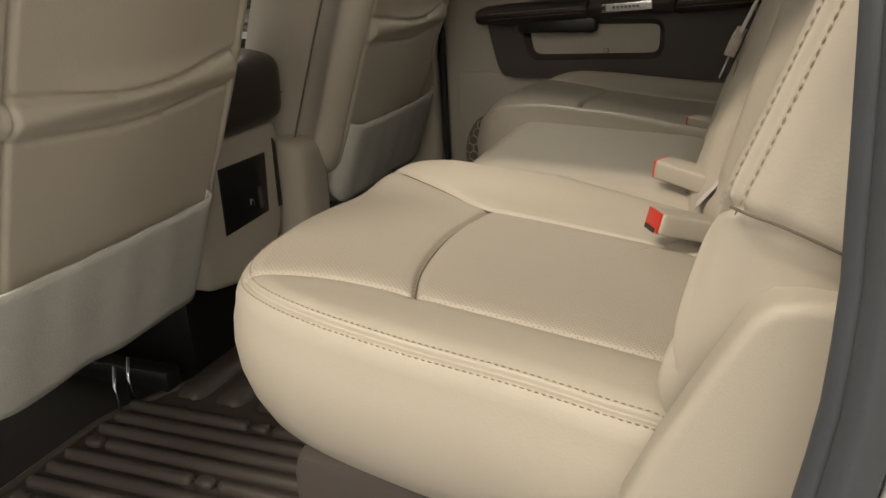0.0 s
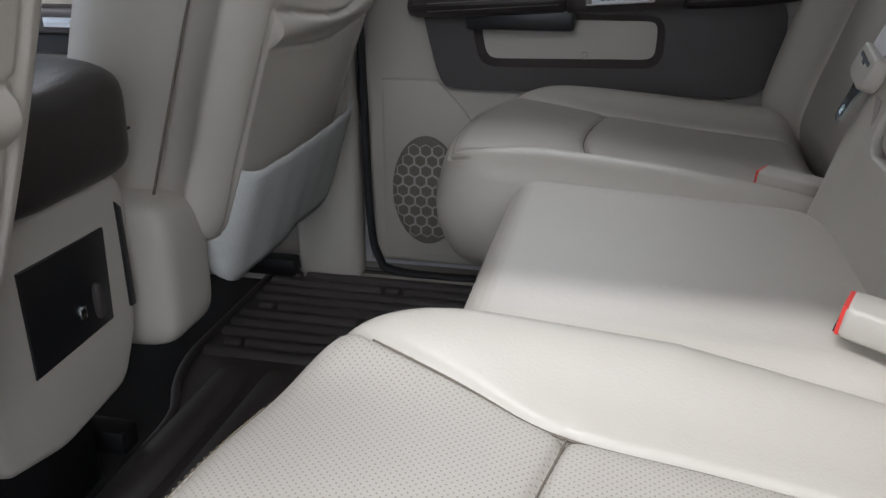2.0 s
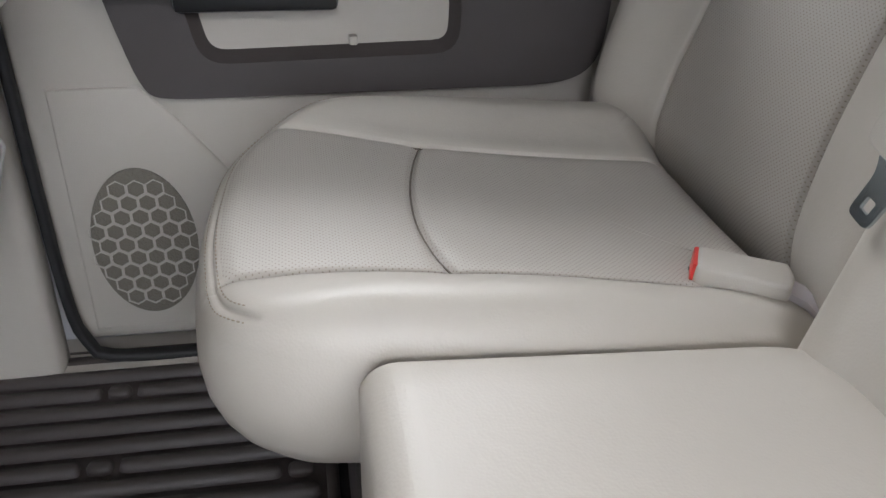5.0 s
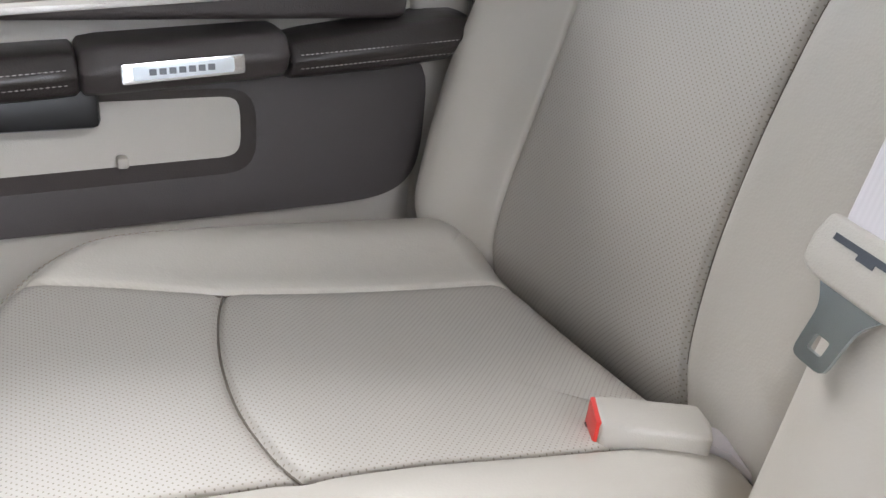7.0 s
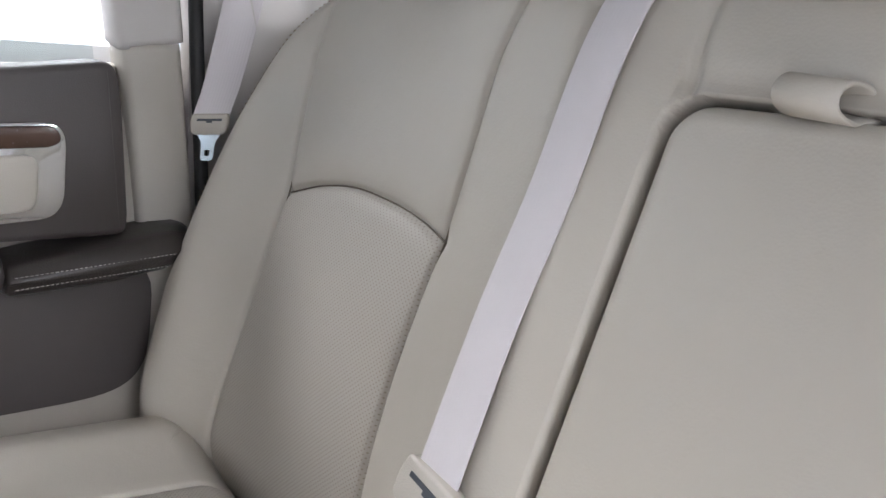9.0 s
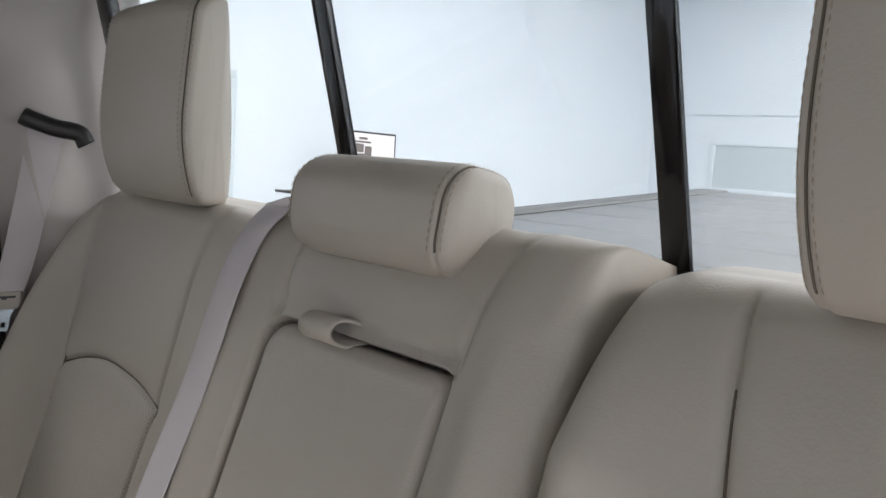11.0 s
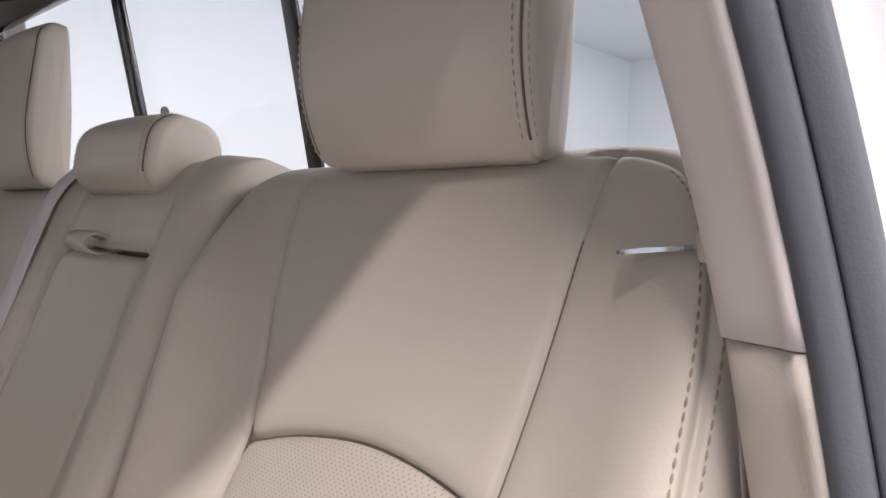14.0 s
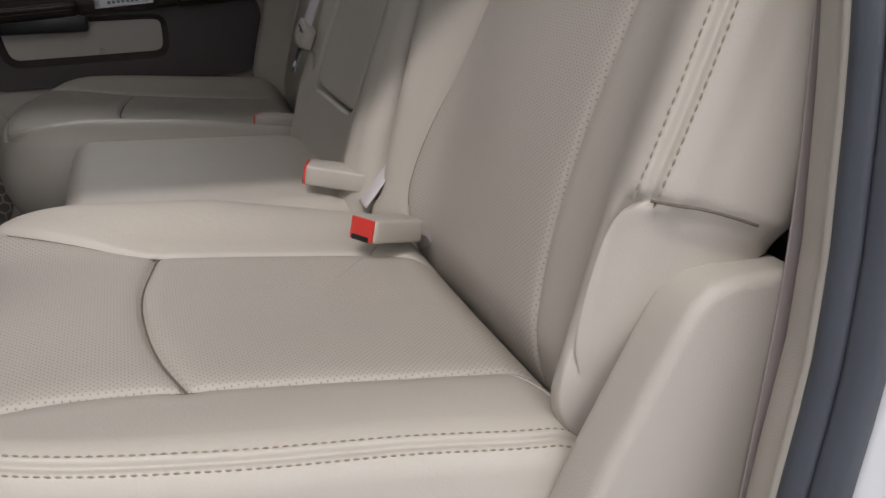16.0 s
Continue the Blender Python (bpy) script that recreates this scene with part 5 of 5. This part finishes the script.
belt3 = thing("seat_belt", "belt latch tongue parked at driver pillar", "seat belt", (0.12, 0.0, 0.7), "rear seat belts")
part("webbing", band("webbing", [(0.150, -0.040, 0.80), (0.134, -0.034, 0.90), (0.105, -0.012, 1.05), (0.06, 0.012, 1.2)], 0.047, [(0.9, 0.2, 0.2)] * 4), web_m, belt3)
# lower run in the gap by the pillar; the gap's shade is in its colour
part("webbing", band("webbing", [(0.112, -0.036, 0.84), (0.112, -0.052, 0.70), (0.110, -0.062, 0.55), (0.096, -0.068, 0.36)], 0.047, [(0.95, 0.12, 0.05)] * 4), material("belt_shadow_web", (0.30, 0.26, 0.25), 0.8, vary=0.05), belt3, "lower webbing with shade in its brown colour")
tongue(belt3, (0.124, -0.014, 0.909), (0.82, 0.31, 0.05), (-0.35, 0.91, -0.12), (-0.09, 0.08, 0.88))


def buckle(y, x, z, yaw, tilt, red, label):
    th = thing("belt_buckle", label, "belt buckle", (x, y, z), "belt buckles")
    m = pose(0, 0, 0, 0, tilt, yaw)

    def place(me):
        me.transform(Matrix.Translation((x, y, z)) @ m)
        return me
    part("housing", place(smooth(prism("housing", round_poly([(-0.042, -0.019), (0.036, -0.022), (0.040, 0.0), (0.036, 0.022), (-0.042, 0.019)], 0.006, 4), flat_map, -0.013, 0.013, 0.004, 3), 40)), plastic_beige, th)
    part("button", place(prism("button", [(-0.012, -0.016), (0.012, -0.016), (0.012, 0.016), (-0.012, 0.016)], lambda a, b, h: np.stack([-0.042 - h, b, a], -1), -0.002, 0.0025, 0.0015)), red_plastic, th, "red release button")
    part("slot", place(prism("slot", [(-0.0125, -0.012), (-0.0070, -0.012), (-0.0070, 0.012), (-0.0125, 0.012)], lambda a, b, h: np.stack([-0.042 - h, b, a], -1), 0.002, 0.0035, 0)), black_plastic, th)
    part("strap", place(prism("strap", [(0.034, -0.004), (0.052, -0.008), (0.080, -0.030), (0.080, -0.024), (0.052, -0.001), (0.034, 0.004)], lambda a, b, h: np.stack([a + 0 * h, h + 0 * a, b + 0 * h], -1), -0.014, 0.014, 0.001)), web_m, th, "grey buckle strap")
    return th


buckle(0.378, -0.052, 0.437, 31, 15, True, "beige buckle with red button on driver cushion")
buckle(0.545, -0.066, 0.452, -22, 8, True, "beige buckle with red button on middle cushion")
buckle(1.005, -0.064, 0.421, -27, 4, True, "beige buckle with red button on passenger cushion")
part("strap", band("strap", [(0.010, 0.500, 0.495), (-0.012, 0.500, 0.474), (-0.031, 0.500, 0.451), (-0.050, 0.502, 0.426)], 0.04, [(0.0, 1.0, 0.0)] * 4, n=16), web_m, bpy.data.objects["belt_buckle"], "grey webbing strap")

# ---------------------------------------------------------------- pull strap on the armrest
loop = thing("pull_strap", "beige leather pull loop above the folded armrest", "pull strap", (0.12, 0.70, 0.9))
loop_plan = [(0.000, 0.4900), (0.012, 0.4925), (0.024, 0.4985), (0.035, 0.5010), (0.045, 0.4985), (0.0505, 0.4920), (0.0500, 0.4850), (0.044, 0.4805), (0.034, 0.4795), (0.023, 0.4835), (0.012, 0.4885), (0.000, 0.4885)]
lp = [B(0.735 - 0.30 * (0.030 - h), b, h) for h, b in loop_plan]
part("loop", band("loop", lp, 0.037, [(-0.20, 1.0, 0.06)] * len(lp), 0.0032, 90), leather, loop)
part("belt_guide_ring", pillow("belt_guide_ring", *B(0.84, 0.594, -0.045), 0.04, 0.085, 0.012, 3), plastic_beige, belt, "pale plastic belt guide")

# ---------------------------------------------------------------- showroom things seen through the window
desk = thing("work_table", "black folding table with slim metal legs", "table", (4.9, 6.9, GROUND))
part("tabletop", box("tabletop", 3.95, 5.45, 6.60, 7.40, 0.66, 0.70, 0.008), black_plastic, desk)
for x in (4.05, 4.7, 5.40):
    for y in (6.66, 7.34):
        part("leg", box("leg", x - 0.014, x + 0.014, y - 0.014, y + 0.014, GROUND, 0.66, 0.003), black_plastic, desk)
part("brace", sweep("brace", [(4.72, 6.66, 0.20), (5.0, 6.66, 0.45), (5.25, 6.66, 0.66)], ring_section(0.02, 0.02, 8), (0, 1, 0)), black_plastic, desk)
part("brace", sweep("brace", [(4.08, 6.66, 0.20), (4.3, 6.66, 0.45), (4.5, 6.66, 0.66)], ring_section(0.02, 0.02, 8), (0, 1, 0)), black_plastic, desk)
mon = thing("monitor", "black framed computer monitor showing a page", "monitor", (4.5, 7.1, 0.7))
def mon_map(a, b, h):
    return np.stack([4.50 + 0.93 * a + 0.36 * h, 6.95 - 0.30 * a - 0.93 * h, 0.90 + b - 0.03 * a + 0 * h], -1)
part("frame", prism("frame", [(-0.27, 0.0), (0.27, 0.0), (0.27, 0.42), (-0.27, 0.42)], mon_map, -0.03, 0.0, 0.006), black_plastic, mon)
part("screen", prism("screen", [(-0.25, 0.02), (0.25, 0.02), (0.25, 0.40), (-0.25, 0.40)], mon_map, 0.0, 0.003, 0), material("screen_page", (0.62, 0.58, 0.58), 0.3, emit=0.35, vary=0), mon, "lit page on screen")
bm = bmesh.new()
for a0, a1, b0, b1 in ((-0.16, -0.06, 0.335, 0.36), (-0.22, -0.02, 0.30, 0.32), (-0.20, -0.10, 0.20, 0.29), (-0.09, -0.01, 0.17, 0.27), (-0.19, -0.09, 0.13, 0.19), (-0.20, -0.02, 0.11, 0.122), (-0.17, -0.05, 0.07, 0.085), (-0.12, -0.04, 0.04, 0.055)):
    vs = [bm.verts.new(mon_map(np.array(a), np.array(b), np.array(0.004))) for a, b in ((a0, b0), (a1, b0), (a1, b1), (a0, b1))]
    bm.faces.new(vs)
me = bpy.data.meshes.new("page_blocks")
bm.to_mesh(me)
bm.free()
part("page_blocks", me, material("page_grey", (0.16, 0.13, 0.12), 0.4, vary=0.3, vscale=30), mon, "dark blocks of a page")
part("stand", box("stand", 4.38, 4.62, 6.85, 7.05, 0.70, 0.72, 0.004), black_plastic, mon)
part("neck", box("neck", 4.47, 4.53, 6.98, 7.02, 0.72, 0.95, 0.004), black_plastic, mon)
solo("keyboard", box("keyboard", 4.05, 4.42, 6.68, 6.84, 0.70, 0.725, 0.006), black_plastic, "black keyboard on the table edge", "keyboard")
crate_m = material("white_plastic_crate", (0.80, 0.82, 0.83), 0.5, vary=0.02)
for z, x0, dy in ((0.70, 5.00, 0.0), (0.86, 5.02, 0.02)):
    cr = thing("plastic_crate", "white perforated plastic crate stacked on table", "crate", (5.2, 7.1, z), "crates on the table")
    for (a0, a1, b0, b1) in ((x0, x0 + 0.44, 6.88 + dy, 6.895 + dy), (x0, x0 + 0.44, 7.285, 7.30), (x0, x0 + 0.015, 6.895 + dy, 7.285), (x0 + 0.425, x0 + 0.44, 6.895 + dy, 7.285)):
        part("side", box("side", a0, a1, b0, b1, z, z + 0.155, 0.003), crate_m, cr)
    part("bottom", box("bottom", x0 + 0.016, x0 + 0.424, 6.896 + dy, 7.284, z, z + 0.01, 0), crate_m, cr)
    if z < 0.8:
        for r in range(3):
            for c in range(9):
                part("slot", box("slot", x0 + 0.03 + c * 0.044, x0 + 0.048 + c * 0.044, 6.876, 6.8795, 0.73 + r * 0.035, 0.745 + r * 0.035, 0), pillar_grey, cr)
for x, h, m_, nm in ((4.12, 0.16, black_plastic, "bottle"), (4.18, 0.20, black_plastic, "bottle"), (4.06, 0.12, black_plastic, "bottle"), (3.80, 0.18, black_plastic, "spray_bottle")):
    b_ = thing(nm, "small black bottle standing on the table", "bottle", (x, 6.95, 0.70), "bottles on the table")
    part("body", sweep("body", [(x, 6.95, 0.70), (x, 6.95, 0.70 + h * 0.7)], ring_section(0.045, 0.045, 14), (0, 1, 0)), m_, b_)
    part("cap", sweep("cap", [(x, 6.95, 0.70 + h * 0.7), (x, 6.95, 0.70 + h)], ring_section(0.022, 0.022, 12), (0, 1, 0)), m_, b_)
ext = thing("red_canister", "red canister lying at the table end", "canister", (3.72, 6.8, 0.72))
part("body", sweep("body", [(3.62, 6.8, 0.74), (3.70, 6.8, 0.80), (3.80, 6.8, 0.86)], ring_section(0.11, 0.11, 16), (0, 1, 0), scale=[0.9, 1, 0.6]), red_plastic, ext)
part("shelf_plate", box("shelf_plate", 3.5, 3.96, 6.65, 7.2, 0.665, 0.69, 0.004), black_plastic, ext)
solo("yellow_tool", box("yellow_tool", 4.55, 4.86, 6.70, 6.76, 0.70, 0.735, 0.01), material("yellow_plastic", (0.75, 0.70, 0.10), 0.4, vary=0.05), "yellow hand tool on the table", "hand tool")

rdoor = tagged(new("door_2"), "white steel service door with grey closer", "door", kind="structure")
rdoor.location = (2.9, 8.08, 0)
door_white = material("door_white", (0.74, 0.78, 0.80), 0.5, vary=0.02)
part("leaf", box("leaf", 2.46, 3.44, 8.075, 8.10, GROUND, 1.86, 0.004), door_white, rdoor)
frame_m = material("door_frame_grey", (0.60, 0.65, 0.67), 0.45, vary=0.02)
part("frame_head", box("frame_head", 2.38, 3.52, 8.03, 8.10, 1.87, 1.95, 0.006), frame_m, rdoor)
part("frame_jamb", box("frame_jamb", 3.45, 3.52, 8.03, 8.10, GROUND, 1.87, 0.006), frame_m, rdoor)
part("frame_jamb", box("frame_jamb", 2.38, 2.45, 8.03, 8.10, GROUND, 1.87, 0.006), frame_m, rdoor)
part("closer", box("closer", 3.05, 3.35, 7.99, 8.07, 1.74, 1.80, 0.01), material("closer_grey", (0.38, 0.42, 0.43), 0.4, metal=0.4, vary=0.05), rdoor, "grey door closer")
part("closer_arm", box("closer_arm", 2.88, 3.20, 8.0, 8.02, 1.83, 1.85, 0.003), frame_m, rdoor)
part("push_bar", box("push_bar", 2.50, 3.40, 8.0, 8.06, 0.78, 0.84, 0.01), frame_m, rdoor, "grey push bar")
solo("wall_socket", prism("wall_socket", [(3.01 + 0.045 * math.cos(a), 2.33 + 0.05 * math.sin(a)) for a in np.linspace(0, 6.283, 20, endpoint=False)], lambda x, z, h: np.stack([x, 8.1 - h + 0 * x, z], -1), 0, 0.02, 0.004), material("socket_dark", (0.05, 0.03, 0.03), 0.5, vary=0), "round dark socket on the white wall", "socket")

# the table group and the service door stand a little further back along the wall
for ob in list(scene.objects):
    if ob.parent is None and ob.name.split(".")[0] in ("work_table", "monitor", "keyboard", "plastic_crate", "bottle", "spray_bottle", "red_canister", "yellow_tool"):
        ob.location = Vector(ob.location) + Vector((0.63, 0.10, -0.10))
    if ob.parent is None and ob.name in ("door_2", "wall_socket"):
        ob.location = Vector(ob.location) + Vector((0.56, 0.0, -0.18))
hatch = tagged(new("window_2"), "grey pane set in the far white wall", "window", kind="structure")
hatch.location = (11.9, 5.57, 1.25)
part("pane", box("pane", 11.975, 11.99, 5.43, 6.91, 0.79, 1.46, 0), frame_m, hatch, "pale grey pane")
for y0, y1, z0, z1 in ((5.36, 6.98, 1.46, 1.53), (5.36, 6.98, 0.72, 0.79), (5.36, 5.43, 0.79, 1.46), (6.91, 6.98, 0.79, 1.46)):
    part("pane_frame", box("pane_frame", 11.95, 11.99, y0, y1, z0, z1, 0.01), room_white, hatch)
part("joint_strip", box("joint_strip", 11.985, 11.998, 3.0, 7.6, 1.925, 1.94, 0), frame_m, hatch, "thin grey panel joint")
